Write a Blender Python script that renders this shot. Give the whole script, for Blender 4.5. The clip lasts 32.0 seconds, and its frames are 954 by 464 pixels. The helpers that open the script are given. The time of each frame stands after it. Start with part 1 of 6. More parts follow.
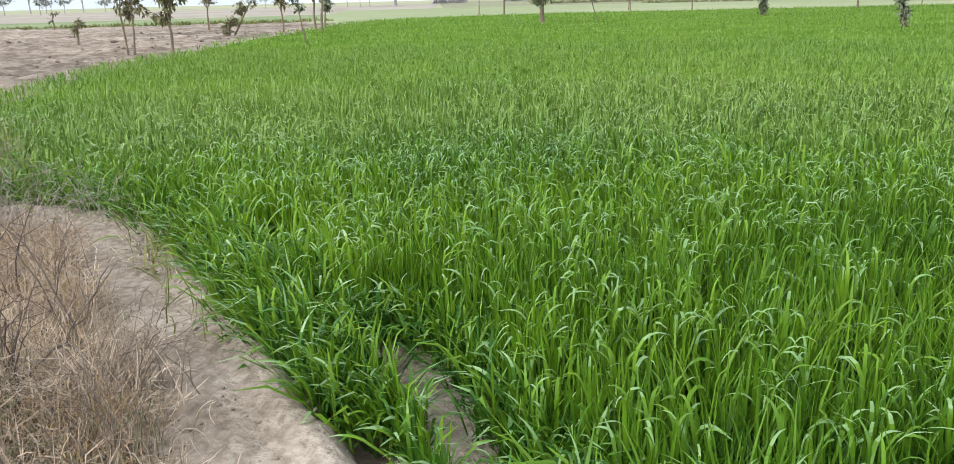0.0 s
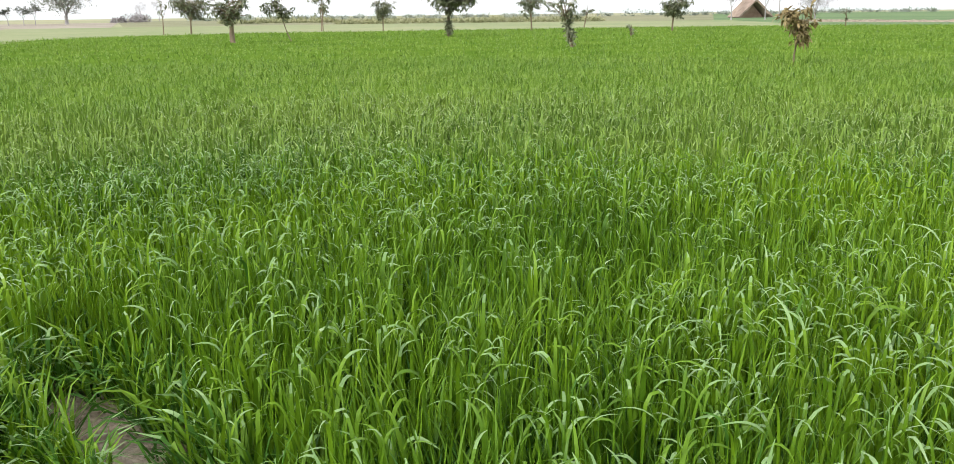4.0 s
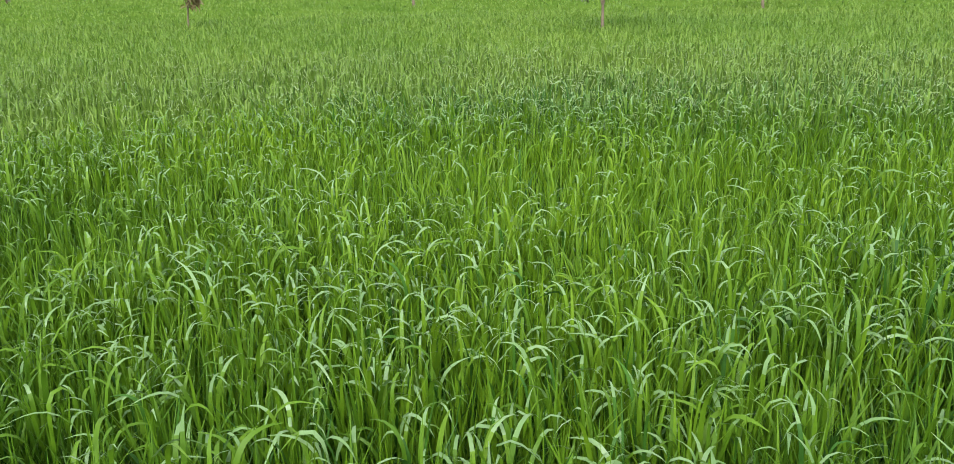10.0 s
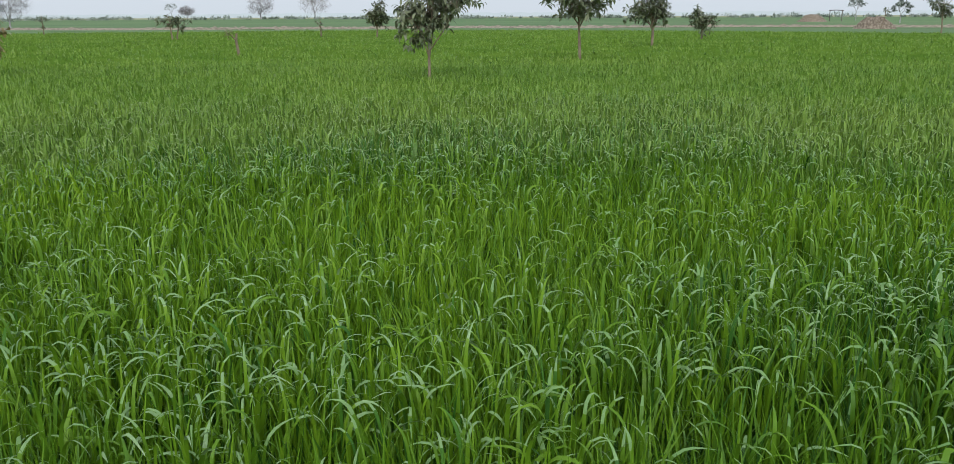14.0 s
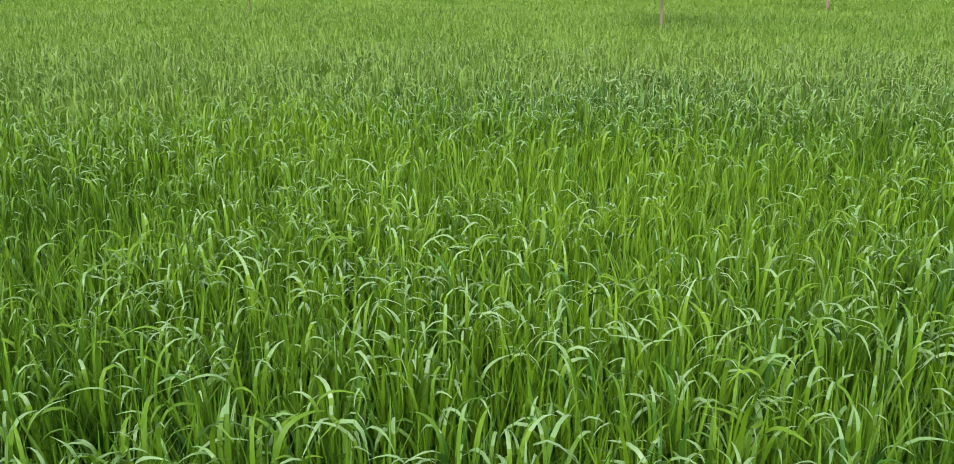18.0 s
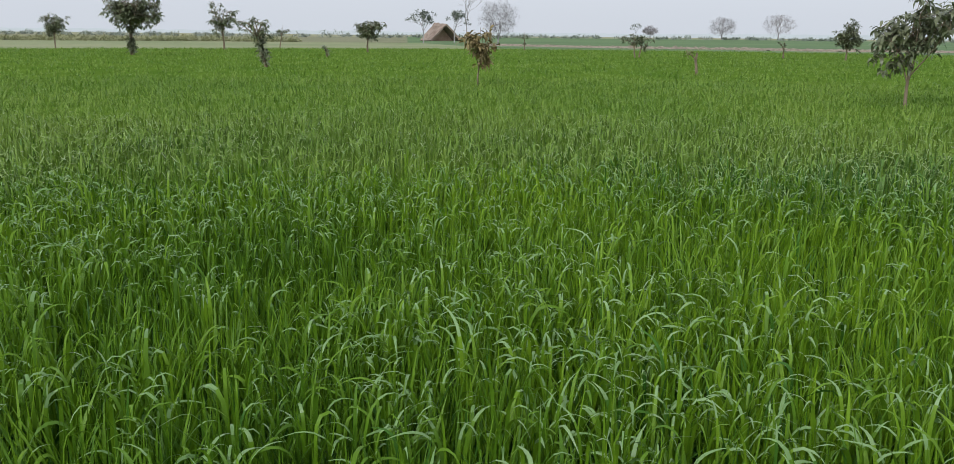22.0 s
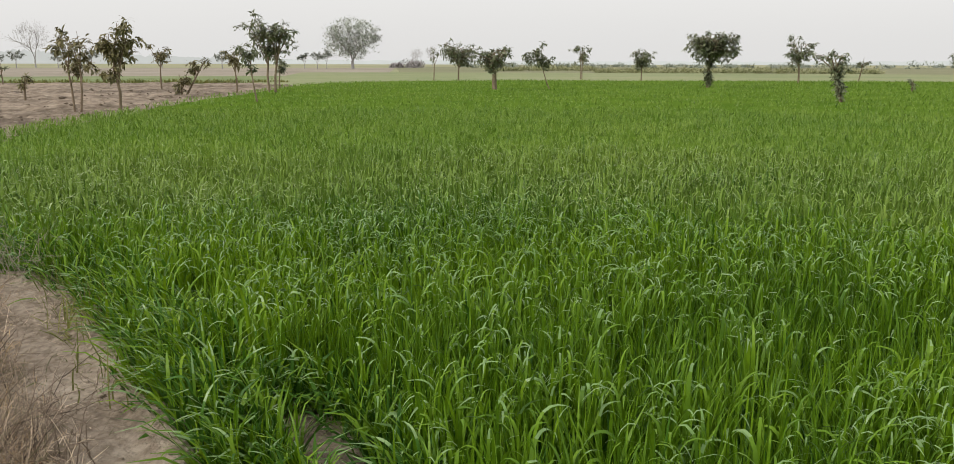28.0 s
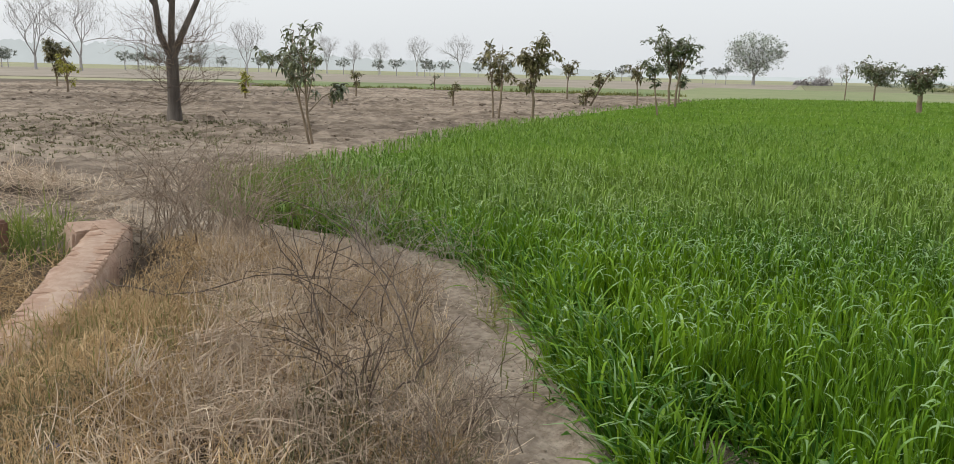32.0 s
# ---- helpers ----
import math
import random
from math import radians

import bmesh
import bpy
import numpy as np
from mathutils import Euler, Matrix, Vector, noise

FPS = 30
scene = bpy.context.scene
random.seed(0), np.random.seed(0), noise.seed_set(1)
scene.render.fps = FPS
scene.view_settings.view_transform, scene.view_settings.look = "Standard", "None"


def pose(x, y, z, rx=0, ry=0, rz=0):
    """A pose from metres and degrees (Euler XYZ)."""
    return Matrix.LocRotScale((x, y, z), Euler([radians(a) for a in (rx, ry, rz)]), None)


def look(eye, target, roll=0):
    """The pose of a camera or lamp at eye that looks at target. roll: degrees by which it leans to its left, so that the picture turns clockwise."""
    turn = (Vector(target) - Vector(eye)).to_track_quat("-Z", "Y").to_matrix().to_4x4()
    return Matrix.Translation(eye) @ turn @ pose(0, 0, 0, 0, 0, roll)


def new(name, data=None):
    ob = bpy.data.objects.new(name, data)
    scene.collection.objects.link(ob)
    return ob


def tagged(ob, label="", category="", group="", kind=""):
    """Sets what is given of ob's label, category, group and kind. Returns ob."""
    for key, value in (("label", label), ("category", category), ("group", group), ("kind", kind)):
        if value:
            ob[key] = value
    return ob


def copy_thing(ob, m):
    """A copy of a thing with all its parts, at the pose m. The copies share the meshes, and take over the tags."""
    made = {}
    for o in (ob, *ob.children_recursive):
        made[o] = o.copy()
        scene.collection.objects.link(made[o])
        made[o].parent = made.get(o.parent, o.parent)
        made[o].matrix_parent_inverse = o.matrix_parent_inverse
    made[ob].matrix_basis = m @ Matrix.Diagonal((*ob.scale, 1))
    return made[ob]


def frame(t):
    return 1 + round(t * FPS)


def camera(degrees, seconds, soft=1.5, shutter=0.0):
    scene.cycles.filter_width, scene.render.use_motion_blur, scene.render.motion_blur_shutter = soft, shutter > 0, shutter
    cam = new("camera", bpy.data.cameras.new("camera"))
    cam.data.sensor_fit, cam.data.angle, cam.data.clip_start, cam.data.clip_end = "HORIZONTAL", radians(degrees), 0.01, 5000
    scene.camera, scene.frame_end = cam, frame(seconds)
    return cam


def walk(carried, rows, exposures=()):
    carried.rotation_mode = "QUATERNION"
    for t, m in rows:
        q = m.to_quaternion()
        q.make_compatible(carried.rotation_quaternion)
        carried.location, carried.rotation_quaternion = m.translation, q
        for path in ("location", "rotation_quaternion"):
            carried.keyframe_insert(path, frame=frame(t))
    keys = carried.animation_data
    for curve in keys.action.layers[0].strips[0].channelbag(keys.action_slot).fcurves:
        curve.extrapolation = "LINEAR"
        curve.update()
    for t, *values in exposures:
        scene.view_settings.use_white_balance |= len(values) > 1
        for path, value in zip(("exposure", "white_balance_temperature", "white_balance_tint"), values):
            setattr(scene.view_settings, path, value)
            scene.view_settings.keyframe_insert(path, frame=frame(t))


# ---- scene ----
# ---- camera: seconds, place, heading (right of north), tilt, lean ----
cam = camera(57.97, 32.0, soft=0.6)
PATH = [
    (0, -0.103, -0.135, 1.607, -37.85, -15.20, 1.42), (0.5, -0.102, -0.122, 1.607, -30.45, -15.09, 0.04), (1, -0.105, -0.112, 1.608, -28.51, -13.67, -0.18),
    (1.5, -0.097, -0.107, 1.605, -25.82, -12.36, -0.27), (2, -0.102, -0.092, 1.598, -25.18, -12.19, 0.04), (2.5, -0.100, -0.084, 1.591, -24.32, -12.14, 0.19),
    (3, -0.097, -0.069, 1.589, -22.06, -13.99, 0.02), (3.5, -0.097, -0.051, 1.582, -19.82, -14.06, 0.16), (5.5, -0.091, 0.044, 1.535, -12.72, -15.35, 1.74),
    (6, -0.085, 0.047, 1.533, -10.12, -15.31, 1.45), (6.5, -0.077, 0.042, 1.532, -7.40, -15.68, 1.23), (7, -0.069, 0.042, 1.527, -5.21, -16.47, 1.33),
    (7.5, -0.064, 0.038, 1.534, -1.56, -16.48, 0.92), (8, -0.037, 0.023, 1.545, 3.77, -16.39, 0.96), (8.5, -0.020, 0.013, 1.548, 8.55, -16.30, 0.80),
    (9, 0.000, 0.000, 1.550, 11.73, -16.30, 1.03), (9.5, 0.028, 0.001, 1.546, 15.92, -16.59, 0.94), (10, 0.056, 0.002, 1.549, 19.34, -17.08, 1.13),
    (10.5, 0.084, 0.004, 1.544, 22.32, -17.12, 1.24), (11, 0.100, 0.006, 1.544, 25.84, -17.05, 1.04), (11.5, 0.109, -0.001, 1.543, 27.94, -17.08, 0.97),
    (12, 0.113, -0.006, 1.551, 30.66, -17.23, 0.61), (12.5, 0.113, -0.014, 1.555, 30.40, -16.84, 0.74), (13, 0.114, -0.013, 1.561, 30.40, -15.41, 0.74),
    (13.5, 0.109, -0.014, 1.564, 30.71, -13.98, 0.38), (15.5, 0.053, -0.023, 1.570, 28.33, -15.33, -0.94), (16, 0.049, -0.018, 1.567, 23.45, -15.55, -0.19),
    (16.5, 0.053, -0.012, 1.563, 22.65, -15.97, -0.50), (17, 0.045, -0.010, 1.565, 19.70, -16.08, -0.53), (17.5, 0.057, -0.012, 1.560, 18.20, -16.62, -0.50),
    (18, 0.060, -0.006, 1.563, 15.96, -17.48, -0.22), (18.5, 0.053, -0.005, 1.563, 12.18, -17.58, 0.33), (19, 0.070, 0.004, 1.556, 11.00, -17.44, 0.42),
    (19.5, 0.063, 0.010, 1.550, 7.15, -17.22, 0.64), (20, 0.064, 0.023, 1.541, 5.21, -17.04, 0.49), (20.5, 0.060, 0.023, 1.547, 4.28, -16.95, 0.25),
    (21, 0.061, 0.024, 1.546, 2.40, -16.44, 0.50), (21.5, 0.049, 0.028, 1.548, 1.77, -14.36, -0.14), (22, 0.043, 0.041, 1.554, 1.63, -12.90, -0.56),
    (22.5, 0.037, 0.056, 1.563, 1.44, -10.24, -1.06), (23, 0.025, 0.040, 1.573, -0.18, -8.72, -0.98), (23.5, 0.014, 0.043, 1.571, -0.37, -8.55, -1.26),
    (24, -0.004, 0.059, 1.567, -4.91, -8.53, -0.96), (24.5, -0.019, 0.081, 1.555, -9.17, -8.60, -0.75), (25, -0.033, 0.080, 1.557, -13.83, -8.78, -0.35),
    (25.5, -0.051, 0.066, 1.561, -18.62, -9.87, -0.64), (27.5, 0.037, -0.038, 1.619, -31.71, -10.98, -0.29), (28, 0.051, -0.046, 1.640, -34.66, -11.08, -0.11),
    (28.5, 0.020, -0.051, 1.630, -38.78, -11.08, 0.24), (29, -0.044, -0.064, 1.621, -43.79, -11.11, 0.58), (29.5, -0.091, -0.088, 1.620, -48.23, -11.03, 0.41),
    (30, -0.114, -0.113, 1.622, -52.07, -11.00, 0.06), (30.5, -0.137, -0.136, 1.625, -56.54, -10.87, -0.52), (31, -0.141, -0.162, 1.635, -61.10, -10.49, -0.77),
    (31.5, -0.142, -0.183, 1.639, -61.77, -10.48, -1.15), (32, -0.142, -0.185, 1.647, -59.98, -10.49, -1.42),
]


def aim(x, y, z, heading, tilt, lean):
    h, p = radians(heading), radians(tilt)
    way = Vector((math.sin(h) * math.cos(p), math.cos(h) * math.cos(p), math.sin(p)))
    return look((x, y, z), Vector((x, y, z)) + way * 10, -lean)


EXPOSURE = [(0, 0.9, 6050, 9), (0.5, 1.02, 6050, 9), (1, 0.35, 6050, 8), (1.5, 0.2, 6200, 8), (2, 0.34, 6350, 9), (2.5, 0.58, 6500, 9), (3, 0.71, 6600, 9), (3.5, 0.79, 6600, 10), (5.5, 0.91, 6500, 10), (7, 0.91, 6450, 10), (9, 0.91, 6250, 9), (10, 0.86, 6200, 9), (11, 0.81, 5950, 6), (12, 0.81, 5750, 4), (13, 0.59, 5800, 4), (13.5, 0.0, 5900, 5), (15.5, 0.81, 6600, 10), (16, 0.87, 6750, 10), (17, 0.89, 6650, 10), (19, 0.83, 6000, 6), (20, 0.9, 5850, 6), (21, 0.91, 5850, 6), (21.5, 0.22, 5850, 8), (22, 0.02, 6150, 10), (22.5, -0.25, 6350, 10), (23, -0.35, 6550, 10), (24, -0.37, 6850, 10), (25, -0.26, 6950, 10), (27.5, 0.13, 6950, 10), (28, 0.17, 6950, 10), (30, 0.21, 6950, 10), (31.5, 0.2, 6850, 9), (32, 0.18, 6550, 8)]
walk(cam, [(row[0], aim(*row[1:])) for row in PATH], EXPOSURE)

# ---- daylight: a hazy overcast sky and a weak wide sun ----
SUN_UP, SUN_TURN = 38, 215
world = bpy.data.worlds.new("hazy_sky")
scene.world = world
world.use_nodes = True
wt = world.node_tree
wt.nodes.clear()
sky = wt.nodes.new("ShaderNodeTexSky")
sky.sky_type, sky.sun_disc = "NISHITA", False
sky.sun_elevation, sky.sun_rotation = radians(SUN_UP), radians(SUN_TURN)
sky.dust_density, sky.air_density, sky.ozone_density = 6.0, 1.0, 1.0
grey = wt.nodes.new("ShaderNodeHueSaturation")
grey.inputs["Saturation"].default_value = 0.25
b_sky = wt.nodes.new("ShaderNodeBackground")
b_sky.inputs["Strength"].default_value = 0.05
b_cloud = wt.nodes.new("ShaderNodeBackground")
b_cloud.inputs["Color"].default_value = (0.79, 0.815, 0.855, 1)
b_cloud.inputs["Strength"].default_value = 0.8
add = wt.nodes.new("ShaderNodeAddShader")
w_out = wt.nodes.new("ShaderNodeOutputWorld")
wt.links.new(sky.outputs[0], grey.inputs["Color"])
wt.links.new(grey.outputs[0], b_sky.inputs["Color"])
wt.links.new(b_sky.outputs[0], add.inputs[0])
wt.links.new(b_cloud.outputs[0], add.inputs[1])
wt.links.new(add.outputs[0], w_out.inputs[0])
sun = new("sun", bpy.data.lights.new("sun", "SUN"))
sun.data.energy, sun.data.angle, sun.data.color = 0.9, radians(25), (1.0, 0.95, 0.88)
sun_h = radians(SUN_TURN)
sun.matrix_world = look((0, 0, 30), Vector((0, 0, 30)) - 10 * Vector((math.sin(sun_h) * math.cos(radians(SUN_UP)), math.cos(sun_h) * math.cos(radians(SUN_UP)), math.sin(radians(SUN_UP)))))


# ---- materials ----
def rgba(c):
    return (*c, 1)


def surface(name, colours, fine=8.0, coarse=0.4, rough=0.8, bump=0.3, bump_scale=30.0, island=False, glow=0.0, spec=0.3, depth=0.02, stretch=(1, 1, 1), hard=(0.3, 0.7)):
    """Colour between three tones by coarse and fine noise (or by island), fine relief, and leaf-like glow-through."""
    m = bpy.data.materials.new(name)
    m.use_nodes = True
    nt = m.node_tree
    n, l = nt.nodes, nt.links
    bsdf, out = n["Principled BSDF"], n["Material Output"]
    tc = n.new("ShaderNodeTexCoord")
    mp = n.new("ShaderNodeMapping")
    mp.inputs["Scale"].default_value = stretch
    l.new(tc.outputs["Object"], mp.inputs[0])

    def noise_tex(scale, detail=4.0):
        t = n.new("ShaderNodeTexNoise")
        t.inputs["Scale"].default_value, t.inputs["Detail"].default_value = scale, detail
        l.new(mp.outputs[0], t.inputs["Vector"])
        return t.outputs["Fac"]

    def mixed(fac, a, b):
        x = n.new("ShaderNodeMix")
        x.data_type = "RGBA"
        l.new(fac, x.inputs[0])
        for v, k in ((a, 6), (b, 7)):
            if isinstance(v, tuple):
                x.inputs[k].default_value = rgba(v)
            else:
                l.new(v, x.inputs[k])
        return x.outputs[2]

    def spread(fac, lo, hi):
        r = n.new("ShaderNodeMapRange")
        r.inputs[1].default_value, r.inputs[2].default_value = lo, hi
        l.new(fac, r.inputs[0])
        return r.outputs[0]

    big = spread(noise_tex(coarse, 3.0), 0.36, 0.64)
    if island:
        geo = n.new("ShaderNodeNewGeometry")
        small = geo.outputs["Random Per Island"]
    else:
        small = spread(noise_tex(fine, 6.0), *hard)
    tone = mixed(small, colours[0], colours[1])
    tone2 = mixed(small, colours[1], colours[2])
    colour = mixed(big, tone, tone2)
    l.new(colour, bsdf.inputs["Base Color"])
    bsdf.inputs["Roughness"].default_value = rough
    bsdf.inputs["Specular IOR Level"].default_value = spec
    if bump:
        b = n.new("ShaderNodeBump")
        b.inputs["Strength"].default_value, b.inputs["Distance"].default_value = bump, depth
        l.new(noise_tex(bump_scale, 8.0), b.inputs["Height"])
        l.new(b.outputs[0], bsdf.inputs["Normal"])
    if glow:
        tr = n.new("ShaderNodeBsdfTranslucent")
        l.new(colour, tr.inputs["Color"])
        ms = n.new("ShaderNodeMixShader")
        ms.inputs[0].default_value = glow
        l.new(bsdf.outputs[0], ms.inputs[1])
        l.new(tr.outputs[0], ms.inputs[2])
        l.new(ms.outputs[0], out.inputs[0])
    return m


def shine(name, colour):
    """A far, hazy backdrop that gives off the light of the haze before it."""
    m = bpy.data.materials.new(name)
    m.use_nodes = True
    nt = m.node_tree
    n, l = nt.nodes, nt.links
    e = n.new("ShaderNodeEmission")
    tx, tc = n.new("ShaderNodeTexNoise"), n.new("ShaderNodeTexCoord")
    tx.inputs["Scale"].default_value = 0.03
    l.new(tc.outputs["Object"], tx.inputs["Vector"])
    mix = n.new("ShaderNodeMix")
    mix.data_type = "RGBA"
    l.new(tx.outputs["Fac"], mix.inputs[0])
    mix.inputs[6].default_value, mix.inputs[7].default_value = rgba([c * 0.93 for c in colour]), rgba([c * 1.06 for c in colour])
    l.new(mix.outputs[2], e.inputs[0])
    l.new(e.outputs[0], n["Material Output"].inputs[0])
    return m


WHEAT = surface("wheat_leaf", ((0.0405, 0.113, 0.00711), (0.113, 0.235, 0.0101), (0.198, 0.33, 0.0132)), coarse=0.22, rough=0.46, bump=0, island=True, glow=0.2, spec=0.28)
# bluish leaf of lush stands, darkened to paint shade on low leaves too
WHEAT_BLUE_SHADE = surface("wheat_leaf_bluish_shade", ((0.0183, 0.0706, 0.00911), (0.0432, 0.131, 0.0124), (0.082, 0.199, 0.017)), coarse=0.22, rough=0.48, bump=0, island=True, glow=0.13, spec=0.22)
# pale colour painted on bent-over tips in place of reflected sky
WHEAT_SHEEN = surface("wheat_leaf_sheen", ((0.112, 0.229, 0.0439), (0.171, 0.298, 0.0899), (0.244, 0.366, 0.156)), coarse=0.3, rough=0.38, bump=0, island=True, glow=0.12, spec=0.5)
# lighter, bluer copies of the leaf for farther wheat: haze put into the colour
WHEAT_HAZED = surface("wheat_hazed_leaf", ((0.128, 0.234, 0.0297), (0.168, 0.276, 0.0382), (0.214, 0.317, 0.0484)), coarse=0.22, rough=0.5, bump=0, island=True, glow=0.2, spec=0.3)
WHEAT_HAZED_BLUE = surface("wheat_hazed_leaf_bluish", ((0.0822, 0.183, 0.0274), (0.109, 0.214, 0.0348), (0.142, 0.247, 0.042)), coarse=0.22, rough=0.5, bump=0, island=True, glow=0.2, spec=0.35)
# farther tips: sky sheen and haze painted as a paler green
WHEAT_TIP_SHEEN = surface("wheat_tip_sheen", ((0.174, 0.283, 0.0522), (0.231, 0.344, 0.087), (0.296, 0.4, 0.135)), coarse=0.3, rough=0.42, bump=0, island=True, glow=0.15, spec=0.45)
# dark green painted in for the shade in gaps of the near wheat
WHEAT_GAP_SHADE = surface("wheat_gap_shade", ((0.022, 0.06, 0.006), (0.042, 0.092, 0.010), (0.07, 0.125, 0.015)), fine=14, coarse=0.5, rough=1.0, bump=1.0, bump_scale=18, depth=0.08, spec=0.0)
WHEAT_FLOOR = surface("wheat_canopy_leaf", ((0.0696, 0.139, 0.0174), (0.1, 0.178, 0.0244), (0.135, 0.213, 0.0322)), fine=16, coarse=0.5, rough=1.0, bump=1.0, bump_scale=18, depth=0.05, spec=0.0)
SOIL = surface("field_soil", ((0.075, 0.055, 0.037), (0.12, 0.092, 0.064), (0.165, 0.132, 0.097)), fine=3, coarse=0.3, rough=0.95, bump=1.0, bump_scale=14)
MUD = surface("dried_mud", ((0.149, 0.114, 0.0828), (0.275, 0.222, 0.168), (0.41, 0.347, 0.275)), fine=20, coarse=2.2, rough=0.9, bump=1.0, bump_scale=24, depth=0.035, hard=(0.36, 0.64))
PLOUGH = surface("ploughed_soil", ((0.105, 0.08, 0.061), (0.25, 0.198, 0.15), (0.40, 0.328, 0.256)), fine=5.0, coarse=0.14, rough=0.95, bump=1.0, bump_scale=7.0, depth=0.14, stretch=(1.0, 0.4, 1), hard=(0.40, 0.62))
BARE = surface("bare_far_soil", ((0.22, 0.185, 0.145), (0.29, 0.25, 0.20), (0.35, 0.31, 0.255)), fine=0.4, coarse=0.05, rough=0.95, bump=0.5, bump_scale=2)
# far land a little lighter, to hold haze in its colour
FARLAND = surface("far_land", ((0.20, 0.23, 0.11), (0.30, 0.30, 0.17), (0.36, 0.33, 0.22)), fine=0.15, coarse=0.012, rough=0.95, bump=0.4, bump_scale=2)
YOUNG_STRIP = surface("young_green_crop", ((0.12, 0.17, 0.062), (0.17, 0.215, 0.085), (0.22, 0.255, 0.12)), fine=0.8, coarse=0.1, rough=0.95, bump=0.2)
YOUNG = surface("young_crop", ((0.145, 0.155, 0.075), (0.20, 0.20, 0.105), (0.25, 0.24, 0.145)), fine=0.8, coarse=0.05, rough=0.9, bump=0.6, bump_scale=5)
GREEN_CROP = surface("green_crop", ((0.07, 0.135, 0.045), (0.10, 0.172, 0.06), (0.135, 0.205, 0.08)), fine=0.8, coarse=0.03, rough=0.9, bump=0.6, bump_scale=5, stretch=(0.3, 1, 1))
PALE_CROP = surface("pale_stubble", ((0.16, 0.21, 0.08), (0.23, 0.26, 0.12), (0.28, 0.285, 0.16)), fine=0.6, coarse=0.04, rough=0.9, bump=0.6, bump_scale=5)
STRAW = surface("dry_grass", ((0.209, 0.134, 0.066), (0.473, 0.33, 0.171), (0.726, 0.544, 0.319)), coarse=0.9, rough=0.7, bump=0, island=True, glow=0.15, spec=0.25)
STRAW_GREY = surface("weathered_straw", ((0.216, 0.162, 0.113), (0.518, 0.405, 0.297), (0.821, 0.68, 0.518)), coarse=0.9, rough=0.7, bump=0, island=True, glow=0.1, spec=0.25)
STRAW_LONG = surface("long_pale_straw", ((0.24, 0.175, 0.125), (0.43, 0.33, 0.24), (0.64, 0.515, 0.39)), coarse=1.2, rough=0.6, bump=0, island=True, glow=0.1, spec=0.3)
WEED = surface("olive_weed", ((0.095, 0.118, 0.034), (0.18, 0.198, 0.054), (0.28, 0.275, 0.088)), coarse=0.9, rough=0.6, bump=0, island=True, glow=0.25, spec=0.3)
DARK_PLASTER = surface("rusty_plaster", ((0.085, 0.046, 0.034), (0.15, 0.08, 0.056), (0.21, 0.125, 0.09)), fine=9, coarse=1.6, rough=0.85, bump=0.6, bump_scale=25)
STRAW_BIT = surface("bleached_straw", ((0.30, 0.228, 0.157), (0.46, 0.36, 0.26), (0.64, 0.53, 0.405)), coarse=0.9, rough=0.8, bump=0.1, island=True)
BLUE = surface("blue_plastic", ((0.02, 0.09, 0.42), (0.03, 0.12, 0.50), (0.05, 0.16, 0.55)), fine=9, rough=0.35, bump=0.2)
DULL_WEED = surface("dull_weed", ((0.10, 0.102, 0.052), (0.165, 0.16, 0.08), (0.23, 0.21, 0.12)), coarse=0.9, rough=0.7, bump=0, island=True, glow=0.15, spec=0.2)
# dark brown puts the shade between the straws into the bank's colour
STRAW_GAP_SHADE = surface("straw_gap_shade", ((0.05, 0.037, 0.025), (0.09, 0.066, 0.044), (0.13, 0.10, 0.068)), fine=9, coarse=1.2, rough=0.95, bump=0.8, bump_scale=25)
TWIG = surface("dead_twig", ((0.19, 0.142, 0.105), (0.34, 0.265, 0.20), (0.52, 0.425, 0.335)), coarse=1.5, rough=0.85, bump=0, island=True)
TWIG_BROWN = surface("brown_side_shoot", ((0.10, 0.073, 0.055), (0.18, 0.135, 0.10), (0.27, 0.21, 0.16)), coarse=1.5, rough=0.85, bump=0, island=True)
TWIG_PALE = surface("grey_dead_twig", ((0.22, 0.18, 0.15), (0.36, 0.305, 0.26), (0.52, 0.455, 0.395)), coarse=1.5, rough=0.9, bump=0.1, island=True)
TWIG_DARK = surface("dark_dead_stem", ((0.06, 0.042, 0.032), (0.10, 0.074, 0.056), (0.15, 0.115, 0.088)), coarse=1.5, rough=0.8, bump=0, island=True)
BARK = surface("grey_bark", ((0.062, 0.051, 0.044), (0.115, 0.097, 0.084), (0.185, 0.16, 0.14)), fine=9, coarse=1.2, rough=0.9, bump=1.0, bump_scale=18, depth=0.04, stretch=(1, 1, 0.2))
STEM = surface("young_bark", ((0.15, 0.112, 0.078), (0.225, 0.172, 0.12), (0.30, 0.238, 0.168)), fine=9, coarse=2, rough=0.85, bump=0.4, bump_scale=30)
# mango green, lightened and greyed to carry haze in the colour
LEAF = surface("mango_leaf", ((0.112, 0.134, 0.076), (0.16, 0.182, 0.1), (0.22, 0.235, 0.128)), coarse=1.2, rough=0.4, bump=0, island=True, glow=0.15, spec=0.5)
LEAF_OLIVE = surface("olive_leaf", ((0.135, 0.135, 0.062), (0.20, 0.188, 0.085), (0.27, 0.225, 0.11)), coarse=1.5, rough=0.45, bump=0, island=True, glow=0.2, spec=0.5)
